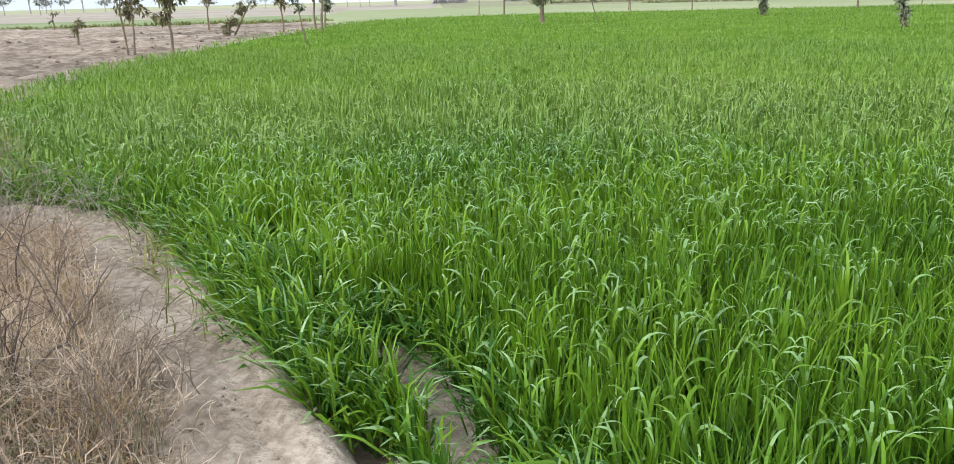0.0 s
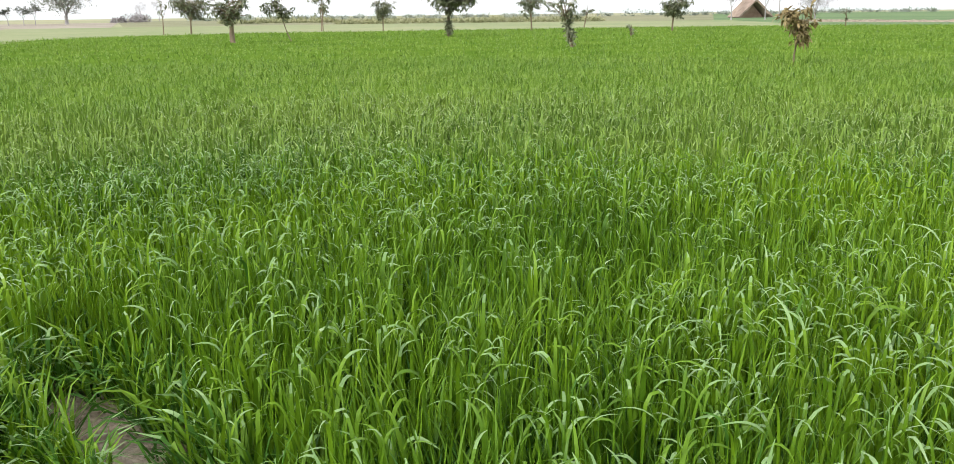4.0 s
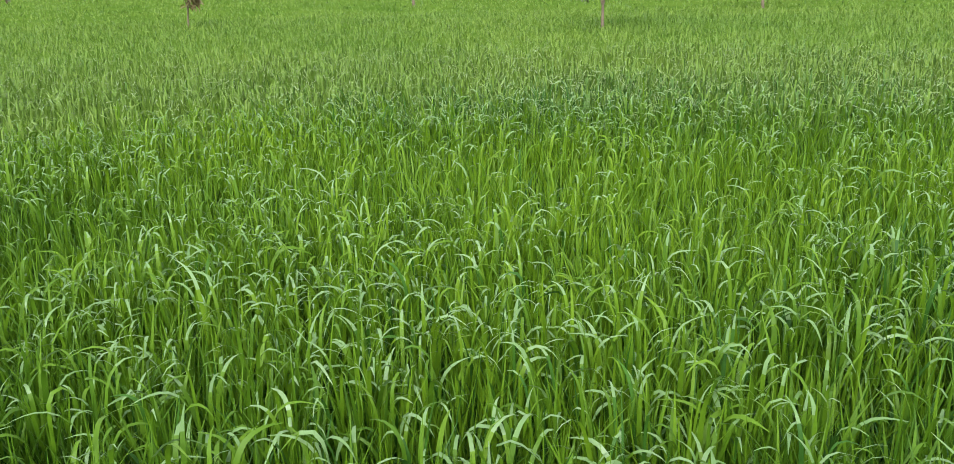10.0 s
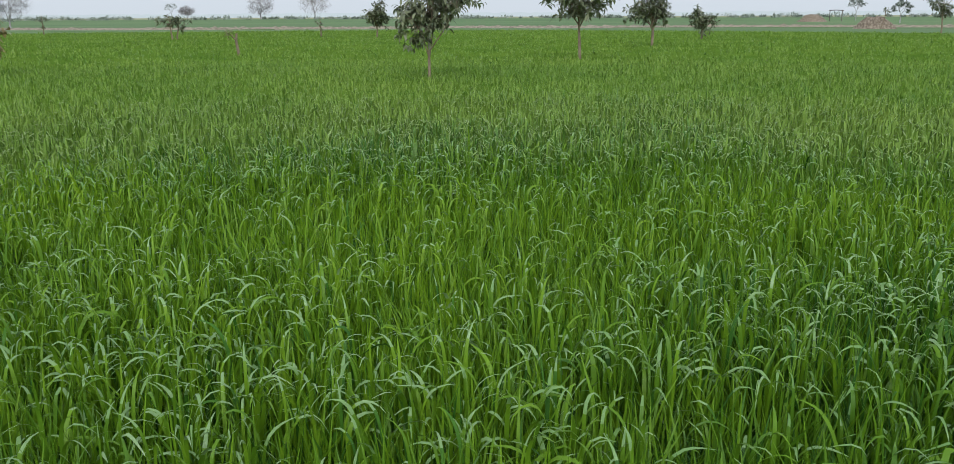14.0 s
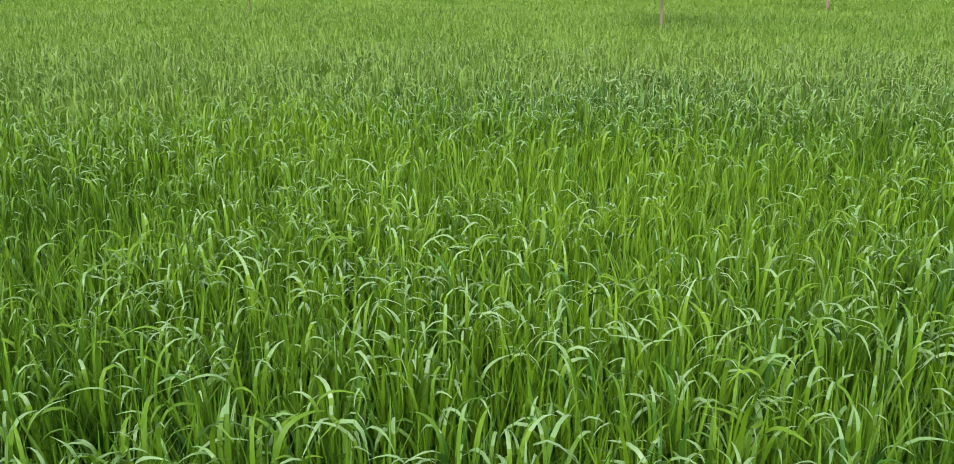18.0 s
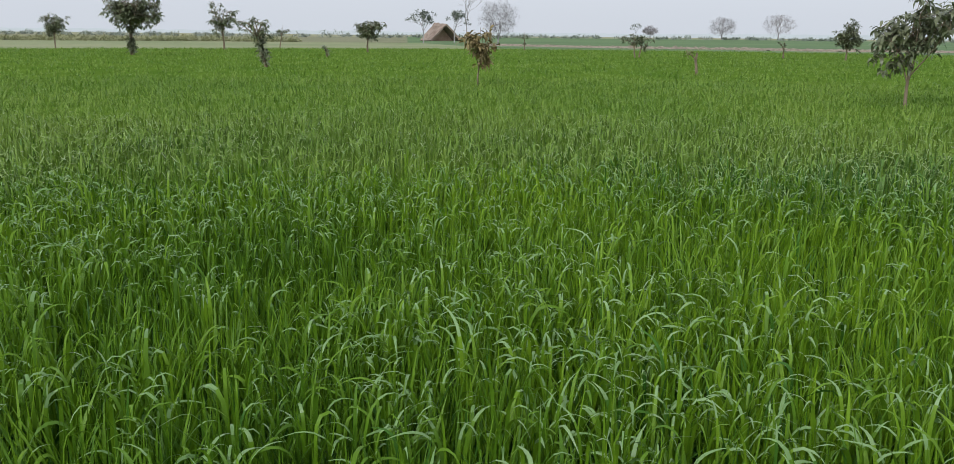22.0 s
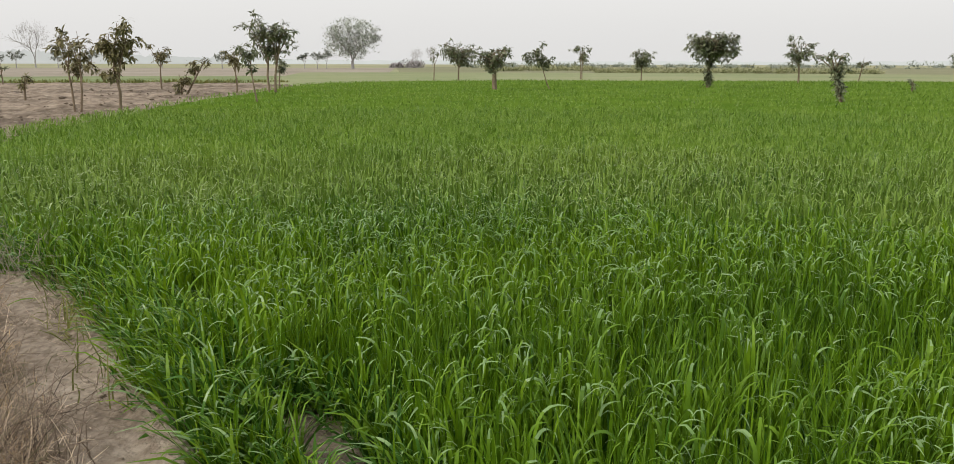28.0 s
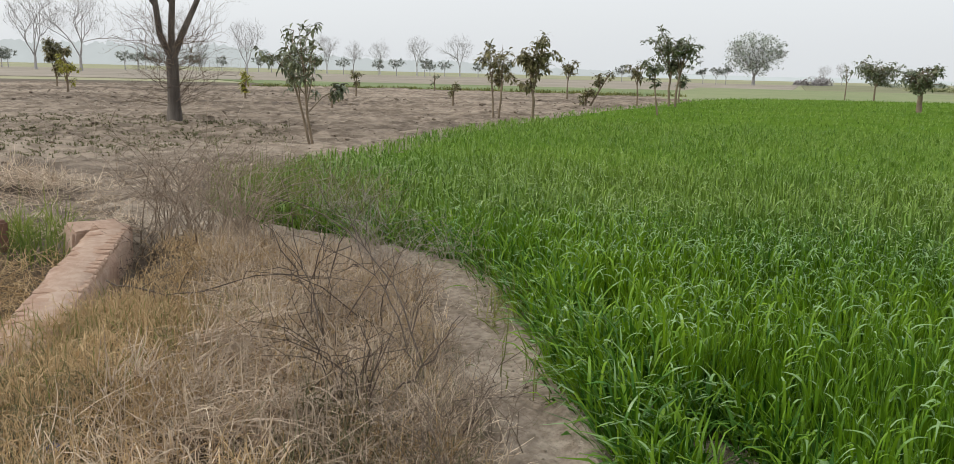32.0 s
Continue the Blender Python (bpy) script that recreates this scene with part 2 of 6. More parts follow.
LEAF_RUSTY = surface("rusty_olive_leaf", ((0.20, 0.165, 0.075), (0.29, 0.225, 0.105), (0.37, 0.285, 0.14)), coarse=1.2, rough=0.55, bump=0.15, island=True, glow=0.15)
LEAF_FRESH = surface("fresh_leaf", ((0.20, 0.22, 0.035), (0.33, 0.32, 0.05), (0.44, 0.39, 0.07)), coarse=1.5, rough=0.45, bump=0, island=True, glow=0.3, spec=0.4)
FRESH_GRASS = surface("fresh_grass", ((0.10, 0.16, 0.03), (0.19, 0.25, 0.045), (0.29, 0.33, 0.07)), coarse=1.5, rough=0.5, bump=0, island=True, glow=0.25, spec=0.3)
# distant leaves and bushes: haze painted as pale grey-green
LEAF_HAZED = surface("hazed_far_leaf", ((0.26, 0.30, 0.235), (0.33, 0.365, 0.295), (0.40, 0.425, 0.355)), coarse=0.4, rough=0.6, bump=0, island=True, glow=0.2)
HAZED_BUSH = surface("hazed_bush_leaf", ((0.24, 0.28, 0.235), (0.285, 0.325, 0.27), (0.33, 0.365, 0.31)), coarse=0.05, rough=0.7, bump=0, island=True, glow=0.15)
LEAF_HAZED_ROW = surface("hazed_orchard_leaf", ((0.25, 0.275, 0.24), (0.30, 0.325, 0.285), (0.35, 0.37, 0.325)), coarse=0.4, rough=0.6, bump=0, island=True, glow=0.2)
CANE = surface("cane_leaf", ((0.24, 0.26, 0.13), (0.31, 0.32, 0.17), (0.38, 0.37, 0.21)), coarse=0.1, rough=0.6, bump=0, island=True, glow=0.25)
# distant twigs and bark: haze painted as pale grey
HAZED_TWIG = surface("hazed_twig", ((0.28, 0.26, 0.265), (0.34, 0.32, 0.325), (0.40, 0.375, 0.38)), coarse=0.3, rough=0.9, bump=0, island=True)
HAZED_BARK = surface("hazed_bark", ((0.33, 0.315, 0.31), (0.39, 0.375, 0.37), (0.45, 0.43, 0.42)), fine=2, coarse=0.4, rough=0.9, bump=0)
BRICK = surface("old_brick", ((0.30, 0.18, 0.125), (0.39, 0.26, 0.185), (0.45, 0.33, 0.25)), fine=14, coarse=1.4, rough=0.9, bump=0.8, bump_scale=40)
MORTAR = surface("old_mortar", ((0.31, 0.20, 0.145), (0.41, 0.285, 0.215), (0.48, 0.365, 0.285)), fine=16, coarse=2, rough=0.95, bump=0.8, bump_scale=40)
# brown thatch with some haze lightening put into its tones
THATCH = surface("thatch", ((0.18, 0.135, 0.108), (0.275, 0.21, 0.168), (0.36, 0.29, 0.24)), fine=2.5, coarse=0.5, rough=0.95, bump=0.7, bump_scale=8, stretch=(1, 1, 0.3))


# ---- mesh helpers ----
def link_mesh(name, verts, faces, material, smooth=True):
    """A mesh object from arrays: verts (n, 3), faces (m, 3 or 4)."""
    verts, faces = np.asarray(verts, dtype=np.float32), np.asarray(faces, dtype=np.int32)
    me = bpy.data.meshes.new(name)
    k = faces.shape[1]
    me.vertices.add(len(verts))
    me.vertices.foreach_set("co", verts.ravel())
    me.loops.add(faces.size)
    me.loops.foreach_set("vertex_index", faces.ravel())
    me.polygons.add(len(faces))
    me.polygons.foreach_set("loop_start", np.arange(0, faces.size, k, dtype=np.int32))
    me.polygons.foreach_set("loop_total", np.full(len(faces), k, dtype=np.int32))
    me.polygons.foreach_set("use_smooth", np.full(len(faces), smooth, dtype=bool))
    me.update(calc_edges=True)
    me.materials.append(material)
    return new(name, me)


def part(name, bm, material, parent, label=""):
    """One part of a thing: bm is a bmesh or a (verts, faces) pair."""
    if isinstance(bm, tuple):
        ob = link_mesh(name, bm[0], bm[1], material)
    else:
        me = bpy.data.meshes.new(name)
        bm.to_mesh(me)
        bm.free()
        me.materials.append(material)
        ob = new(name, me)
    ob.parent = parent
    return tagged(ob, label)


def thing(name, place, label, category, group=""):
    ob = new(name)
    ob.location = place
    return tagged(ob, label, category, group)


def blades(rng, root, az, length, lean, bend, width, k, twist=None, power=1.8, tip=0.04, base=0.6, even=1.0, full=0.75):
    """Grass or leaf strips: each starts at root, leans by lean from upright and bends over further along its length."""
    m = len(root)
    s = np.linspace(0, 1, k) ** even
    mid = (s[1:] + s[:-1]) / 2
    th = lean[:, None] + bend[:, None] * mid[None] ** power
    dl = length[:, None] * np.diff(s)[None]
    run = np.concatenate([np.zeros((m, 1)), np.cumsum(np.sin(th) * dl, 1)], 1)
    up = np.concatenate([np.zeros((m, 1)), np.cumsum(np.cos(th) * dl, 1)], 1)
    ca, sa = np.cos(az)[:, None], np.sin(az)[:, None]
    mids = np.stack([root[:, :1] + run * ca, root[:, 1:2] + run * sa, root[:, 2:] + up], -1)
    ths = lean[:, None] + bend[:, None] * s[None] ** power
    side = np.stack([-sa + 0 * run, ca + 0 * run, 0 * run], -1)
    face = np.stack([-np.cos(ths) * ca, -np.cos(ths) * sa, np.sin(ths)], -1)
    tw = (np.zeros(m) if twist is None else twist)[:, None] * s[None]
    side = side * np.cos(tw)[..., None] + face * np.sin(tw)[..., None]
    shape = np.interp(s, [0, 0.3, full, 1], [base, 1, 0.9, tip])
    half = side * (width[:, None] * shape[None] / 2)[..., None]
    verts = np.stack([mids - half, mids + half], 2).reshape(-1, 3)
    i = (np.arange(m) * 2 * k)[:, None] + 2 * np.arange(k - 1)[None]
    faces = np.stack([i, i + 1, i + 3, i + 2], -1).reshape(-1, 4)
    return verts, faces


def joined(pieces):
    vs, fs, at = [], [], 0
    for v, f in pieces:
        vs.append(v)
        fs.append(f + at)
        at += len(v)
    return np.concatenate(vs), np.concatenate(fs)


def tubes(lines, ring=5):
    """Tapered round limbs along polylines: a list of (points, radii)."""
    pieces = []
    ang = np.linspace(0, 2 * np.pi, ring, endpoint=False)
    for pts, radii in lines:
        pts, radii = np.asarray(pts, float), np.asarray(radii, float)
        t = np.gradient(pts, axis=0)
        t /= np.linalg.norm(t, axis=1)[:, None] + 1e-9
        ref = np.array([0.31, 0.95, 0.05]) if abs(t[0][2]) > 0.6 else np.array([0.1, 0.05, 1.0])
        u = np.cross(t, ref)
        u /= np.linalg.norm(u, axis=1)[:, None] + 1e-9
        v = np.cross(t, u)
        vv = pts[:, None] + radii[:, None, None] * (u[:, None] * np.cos(ang)[None, :, None] + v[:, None] * np.sin(ang)[None, :, None])
        k = len(pts)
        a = np.arange(k - 1)[:, None] * ring + np.arange(ring)[None]
        b = np.arange(k - 1)[:, None] * ring + (np.arange(ring)[None] + 1) % ring
        pieces.append((vv.reshape(-1, 3), np.stack([a, b, b + ring, a + ring], -1).reshape(-1, 4)))
    return joined(pieces)


def inside(poly, p):
    poly = np.asarray(poly)
    hit = np.zeros(len(p), bool)
    for (x0, y0), (x1, y1) in zip(poly, np.roll(poly, -1, 0)):
        c = ((y0 > p[:, 1]) != (y1 > p[:, 1])) & (p[:, 0] < (x1 - x0) * (p[:, 1] - y0) / (y1 - y0 + 1e-12) + x0)
        hit ^= c
    return hit


def waves(p, seed, scale):
    """Smooth noise of about -1 to 1 over the plan."""
    r = np.random.default_rng(seed)
    v = np.zeros(len(p))
    for _ in range(7):
        a, ph, f = r.uniform(0, 6.28), r.uniform(0, 6.28), r.uniform(0.6, 1.8) / scale
        v += np.sin((p[:, 0] * math.cos(a) + p[:, 1] * math.sin(a)) * 6.28 * f + ph)
    return v / 4


def far_from(p, line):
    """Distance on the plan from points to a polyline."""
    d = np.full(len(p), 1e9)
    for a, b in zip(line[:-1], line[1:]):
        a, b = np.array(a), np.array(b)
        t = np.clip(((p[:, :2] - a) @ (b - a)) / ((b - a) @ (b - a)), 0, 1)
        d = np.minimum(d, np.linalg.norm(p[:, :2] - a - t[:, None] * (b - a), axis=1))
    return d


def grid(name, xs, ys, height, material, keep=None):
    """A relief sheet over xs by ys."""
    X, Y = np.meshgrid(xs, ys)
    p = np.stack([X.ravel(), Y.ravel()], 1)
    v = np.concatenate([p, height(p)[:, None]], 1)
    nx, ny = len(xs), len(ys)
    i = (np.arange(ny - 1)[:, None] * nx + np.arange(nx - 1)[None]).ravel()
    f = np.stack([i, i + 1, i + nx + 1, i + nx], 1)
    if keep is not None:
        f = f[keep(v[f].mean(1))]
        used, f2 = np.unique(f, return_inverse=True)
        v, f = v[used], f2.reshape(f.shape)
    return link_mesh(name, v, f, material)


def plate(name, poly, z, material, low=-0.3):
    """A field or strip of land with its own edge."""
    bm = bmesh.new()
    face = bm.faces.new([bm.verts.new((x, y, z)) for x, y in poly])
    if face.normal.z < 0:
        face.normal_flip()
    ex = bmesh.ops.extrude_face_region(bm, geom=[face])
    for el in ex["geom"]:
        if isinstance(el, bmesh.types.BMVert):
            el.co.z = low
    bmesh.ops.recalc_face_normals(bm, faces=bm.faces)
    me = bpy.data.meshes.new(name)
    bm.to_mesh(me)
    bm.free()
    me.materials.append(material)
    return new(name, me)


# ---- the land ----
BUND = [(-10.4, 1.0), (-9.2, 1.55), (-7.9, 2.05), (-6.8, 2.6), (-5.95, 2.83), (-5.25, 2.72), (-4.55, 2.34), (-3.65, 1.98), (-2.95, 1.68), (-2.4, 1.42), (-1.6, 1.05), (0.0, 0.55), (2.5, 0.1), (6, -1.0), (12, -4)]
WHEAT_FIELD = [(-9.0, 1.9), (-7.7, 2.4), (-6.8, 2.85), (-5.9, 3.08), (-5.25, 2.97), (-4.45, 2.67), (-3.55, 2.24), (-2.8, 1.97), (-2.38, 1.82), (-2.05, 1.84), (-1.2, 1.3), (0.1, 0.9), (2.6, 0.4), (6.2, -0.7), (30, -4), (66, 14), (58, 37.6), (54, 50), (46, 66), (34, 76), (20.5, 80), (6.8, 83), (-9.1, 78.4), (-18.8, 73), (-29.3, 66.5), (-39, 61.5), (-44.5, 50), (-43.5, 42.5), (-38.7, 35.2), (-33.0, 28.0), (-29.8, 23.2), (-26.4, 18.7), (-24.1, 16.2), (-21.5, 13.0), (-18.2, 9.2), (-15.4, 6.8), (-13.4, 4.75), (-10.8, 2.9)]
GAP = [(-2.75, 2.56), (-2.42, 2.38), (-2.1, 2.16), (-1.82, 1.96), (-1.5, 1.8)]
CHANNEL_L = [(-4.6, -0.45), (-8.35, 0.55), (-8.6, -1.5), (-5.2, -2.2)]
CHANNEL_R = [(-6.3, 0.62), (-8.5, 1.1), (-8.4, 1.65), (-6.9, 1.35)]


def polar_sheet():
    radii = np.concatenate([np.linspace(0.0005, 12, 70), np.geomspace(12.5, 3500, 40)])
    az = np.linspace(0, 2 * np.pi, 240, endpoint=False)
    R, A = np.meshgrid(radii, az, indexing="ij")
    p = np.stack([R.ravel() * np.sin(A.ravel()), R.ravel() * np.cos(A.ravel())], 1)
    z = 0.02 * waves(p, 3, 1.3) * np.clip(1 - R.ravel() / 40, 0, 1)
    for pit, deep in ((CHANNEL_L, 0.45), (CHANNEL_R, 0.5)):
        z -= deep * np.where(inside(pit, p), np.clip(far_from(p, pit + pit[:1]) / 0.15, 0, 1), 0)
    v = np.concatenate([p, z[:, None]], 1)
    n, k = len(radii), len(az)
    i = (np.arange(n - 1)[:, None] * k + np.arange(k)[None]).ravel()
    j = (np.arange(n - 1)[:, None] * k + (np.arange(k)[None] + 1) % k).ravel()
    f = np.stack([i, i + k, j + k, j], 1)
    ob = link_mesh("ground", v, f, SOIL)
    ob.data.materials.append(FARLAND)
    far = np.linalg.norm(v[f].mean(1)[:, :2], axis=1) > 95
    ob.data.polygons.foreach_set("material_index", far.astype(np.int32))
    return ob


tagged(polar_sheet(), "bare brownish farm soil reaching the horizon", "ground", kind="structure")

# ploughed field: furrows across the view from the wheat's corner
PLOUGHED = [(-10.5, 2.6), (-13.3, 4.65), (-15.4, 6.7), (-18.2, 9.1), (-21.5, 12.9), (-24.1, 16.1), (-26.4, 18.6), (-29.8, 23.1), (-33.0, 27.9), (-38.7, 35.1), (-43.5, 42.4), (-52, 44), (-62, 38), (-72, 12), (-74, -25), (-30, -25), (-11.5, -12), (-9.6, -3), (-9.1, 0.0), (-9.6, 1.6)]
turn_f = radians(-20)


def furrow_height(q):
    u = q[:, 0] * math.cos(turn_f) + q[:, 1] * math.sin(turn_f)
    w = q[:, 1] * math.cos(turn_f) - q[:, 0] * math.sin(turn_f)
    calm = np.clip((np.linalg.norm(q, axis=1) - 13) / 8, 0.55, 1)
    bend_by = 0.22 * waves(q, 12, 9) + 0.05 * waves(q, 16, 2.5)
    beds = (1 - np.abs(np.sin(3.1416 * (u / 3.5 + bend_by)))) ** 2.2
    rows = 0.55 * beds + 0.45 * (1 - np.abs(np.sin(3.1416 * (u / 0.95 + 3 * bend_by))))
    lumps = 0.014 * waves(q, 13, 0.9) + 0.018 * waves(q, 14, 0.42) + 0.018 * waves(q, 18, 0.23)
    edge = np.clip(far_from(q, PLOUGHED + PLOUGHED[:1]) / 0.7, 0, 1)
    return -0.03 + 0.06 * edge + edge * (calm * 0.29 * rows * (0.85 + 0.2 * waves(q, 19, 4)) + lumps) + 0.04 * waves(q, 15, 6)


def ploughed():
    us = np.concatenate([np.arange(-84, -42, 0.3), np.arange(-42, 12, 0.11)])
    ws = np.concatenate([np.arange(-60, -18, 1.0), np.arange(-18, 8, 0.16), np.arange(8, 40, 0.8)])
    U, W = np.meshgrid(us, ws)
    p = np.stack([U.ravel() * math.cos(turn_f) - W.ravel() * math.sin(turn_f), U.ravel() * math.sin(turn_f) + W.ravel() * math.cos(turn_f)], 1)
    crumb = np.random.default_rng(52).normal(0, 1, (2, len(p)))
    rough = np.clip(1.3 - np.linalg.norm(p, axis=1) / 45, 0.3, 1) * np.clip(far_from(p, PLOUGHED + PLOUGHED[:1]) / 0.5, 0, 1)
    v = np.concatenate([p, (furrow_height(p) + rough * (0.018 * crumb[0] + 0.034 * np.abs(crumb[1])))[:, None]], 1)
    nx, ny = len(us), len(ws)
    i = (np.arange(ny - 1)[:, None] * nx + np.arange(nx - 1)[None]).ravel()
    f = np.stack([i, i + 1, i + nx + 1, i + nx], 1)
    f = f[inside(PLOUGHED, v[f].mean(1)[:, :2])]
    used, f2 = np.unique(f, return_inverse=True)
    local = np.stack([U.ravel(), W.ravel(), v[:, 2]], 1)
    ob = link_mesh("ploughed_field", local[used], f2.reshape(f.shape), PLOUGH)
    ob.rotation_euler[2] = turn_f
    return ob


tagged(ploughed(), "pinkish-brown ploughed soil with clods and furrows", "field", kind="structure")


def clods(count, r0, r1, size, seed):
    """Broken lumps of turned earth strewn over the furrows."""
    rng = np.random.default_rng(seed)
    a, r = np.radians(rng.uniform(-93, -44, count)), np.sqrt(rng.uniform(r0 ** 2, r1 ** 2, count))
    p = np.stack([r * np.sin(a), r * np.cos(a)], 1)
    p = p[inside(PLOUGHED, p)]
    p = p[rng.uniform(0, 1, len(p)) < 0.5 + 0.5 * waves(p, seed + 1, 2.5)]
    n = len(p)
    lump = np.array([(1, 0, 0), (0.3, 1, 0.1), (-0.8, 0.6, 0), (-0.7, -0.7, 0.1), (0.4, -0.9, 0), (0.1, 0.1, 0.6), (0, 0, -0.6)])
    faces = np.array([(0, 1, 5), (1, 2, 5), (2, 3, 5), (3, 4, 5), (4, 0, 5), (1, 0, 6), (2, 1, 6), (3, 2, 6), (4, 3, 6), (0, 4, 6)])
    big = size * rng.lognormal(0, 0.45, n)
    v = lump[None] * (1 + rng.normal(0, 0.22, (n, 7, 3))) * big[:, None, None]
    turn = rng.uniform(0, 6.283, n)
    c, si = np.cos(turn)[:, None], np.sin(turn)[:, None]
    v = np.stack([v[..., 0] * c - v[..., 1] * si, v[..., 0] * si + v[..., 1] * c, v[..., 2]], -1)
    v += np.concatenate([p, (furrow_height(p) + 0.012)[:, None]], 1)[:, None]
    f = faces[None] + 7 * np.arange(n)[:, None, None]
    tagged(link_mesh("soil_clods", v.reshape(-1, 3), f.reshape(-1, 3), PLOUGH), "clods of broken pinkish-brown earth on the furrows", "clods", kind="stuff")


clods(9000, 9, 26, 0.030, 55)
clods(6500, 24, 52, 0.050, 57)


def ring_strip(a0, a1, r0, r1, n=14, seed=1, rough=0.03, slant=0.0, close=0.0):
    """A field between two distances; slant and close turn the far ends of its two sides."""
    r = np.random.default_rng(seed)
    az = np.radians(np.linspace(a0, a1, n))
    az_far = np.radians(np.linspace(a0 + slant, a1 + close, n))
    near = [(r0 * (1 + r.normal(0, rough)) * math.sin(a), r0 * (1 + r.normal(0, rough)) * math.cos(a)) for a in az]
    outer = [(r1 * math.sin(a), r1 * math.cos(a)) for a in az_far[::-1]]
    return near + outer


for spec_ in (
    ("young_crop_field", ring_strip(-70, -46, 72, 112, seed=2, slant=-7), 0.07, YOUNG_STRIP, "low young green crop beyond the ploughed soil"),
    ("pale_field", ring_strip(-46, 10, 62, 150, seed=3, close=-12), 0.10, PALE_CROP, "pale yellowish-green stubble field behind the wheat"),
    ("bare_field", ring_strip(-100, -40, 113, 300, seed=4), 0.06, BARE, "wide bare pale brown field in haze"),
    ("green_field", ring_strip(-3, 100, 64, 108, seed=5), 0.07, GREEN_CROP, "green low crop behind the wheat"),
    ("green_field", ring_strip(-3, 100, 109, 520, seed=7), 0.09, GREEN_CROP, "wide green crop field in haze"),
    ("pale_field", ring_strip(-40, 4, 151, 420, seed=8), 0.06, YOUNG, "far green and yellow fields in haze"),
):
    tagged(plate(*spec_[:4]), spec_[4], "field", kind="structure")


# the mud bund that edges the wheat
def sweep(name, line, profile, material, seed, wobble=0.03, step=0.08):
    pts = np.array(line, float)
    t = np.concatenate([[0], np.cumsum(np.linalg.norm(np.diff(pts, axis=0), axis=1))])
    s = np.arange(0, t[-1], step)
    c = np.stack([np.interp(s, t, pts[:, k]) for k in (0, 1)], 1)
    for _ in range(12):
        c[1:-1] = (c[:-2] + 2 * c[1:-1] + c[2:]) / 4
    d = np.gradient(c, axis=0)
    d /= np.linalg.norm(d, axis=1)[:, None]
    side = np.stack([-d[:, 1], d[:, 0]], 1)
    rows = []
    for off, z in profile:
        p = c + side * off
        n1 = 0.6 * waves(p, seed, 1.4) + 0.5 * waves(p, seed + 1, 0.4) + 0.35 * waves(p, seed + 2, 0.17)
        p = p + side * (0.03 * n1)[:, None]
        rows.append(np.concatenate([p, (z + wobble * 0.6 * n1)[:, None]], 1))
    v = np.stack(rows, 1).reshape(-1, 3)
    k = len(profile)
    i = (np.arange(len(c) - 1)[:, None] * k + np.arange(k - 1)[None]).ravel()
    return link_mesh(name, v, np.stack([i, i + 1, i + k + 1, i + k], 1), material)


tagged(sweep("mud_bund", BUND, [(-0.42, -0.12), (-0.34, 0.02), (-0.22, 0.09), (-0.08, 0.115), (0.05, 0.12), (0.14, 0.11), (0.20, 0.13), (0.255, 0.15), (0.31, 0.145), (0.36, 0.10), (0.42, 0.02), (0.46, -0.05)], MUD, 31, 0.022), "pale smooth dried mud bund along the wheat", "bund", kind="structure")
tagged(sweep("bund", [(-10.6, 2.65), (-13.4, 4.6), (-15.6, 6.6), (-18.4, 9.0), (-21.8, 12.8), (-24.4, 16.0), (-26.8, 18.5), (-30.2, 23.0), (-33.4, 27.9), (-39.1, 35.1)], [(-0.55, -0.05), (-0.3, 0.1), (0.0, 0.17), (0.3, 0.13), (0.5, -0.05)], MUD, 41, 0.09), "low pale earth ridge between wheat and ploughed soil", "bund", kind="structure")
tagged(sweep("mud_patch", GAP, [(-0.24, -0.03), (-0.16, 0.03), (0.0, 0.05), (0.16, 0.03), (0.24, -0.03)], MUD, 45, 0.02), "strip of pale bare mud between rows of wheat", "mud", kind="structure")


ridge_line = [(r * math.sin(radians(a)), r * math.cos(radians(a))) for a, r in ((2.5, 124), (5, 119), (8, 114), (11, 112), (14, 110), (18, 112), (22, 108), (28, 112), (36, 110), (48, 114), (60, 112))]
tagged(sweep("earth_bank", ridge_line, [(-1.6, 0.02), (-0.9, 0.22), (0.0, 0.34), (0.9, 0.24), (1.7, 0.02)], MUD, 43, 0.22, step=0.35), "low pale earth bank between green fields", "bank", kind="structure")


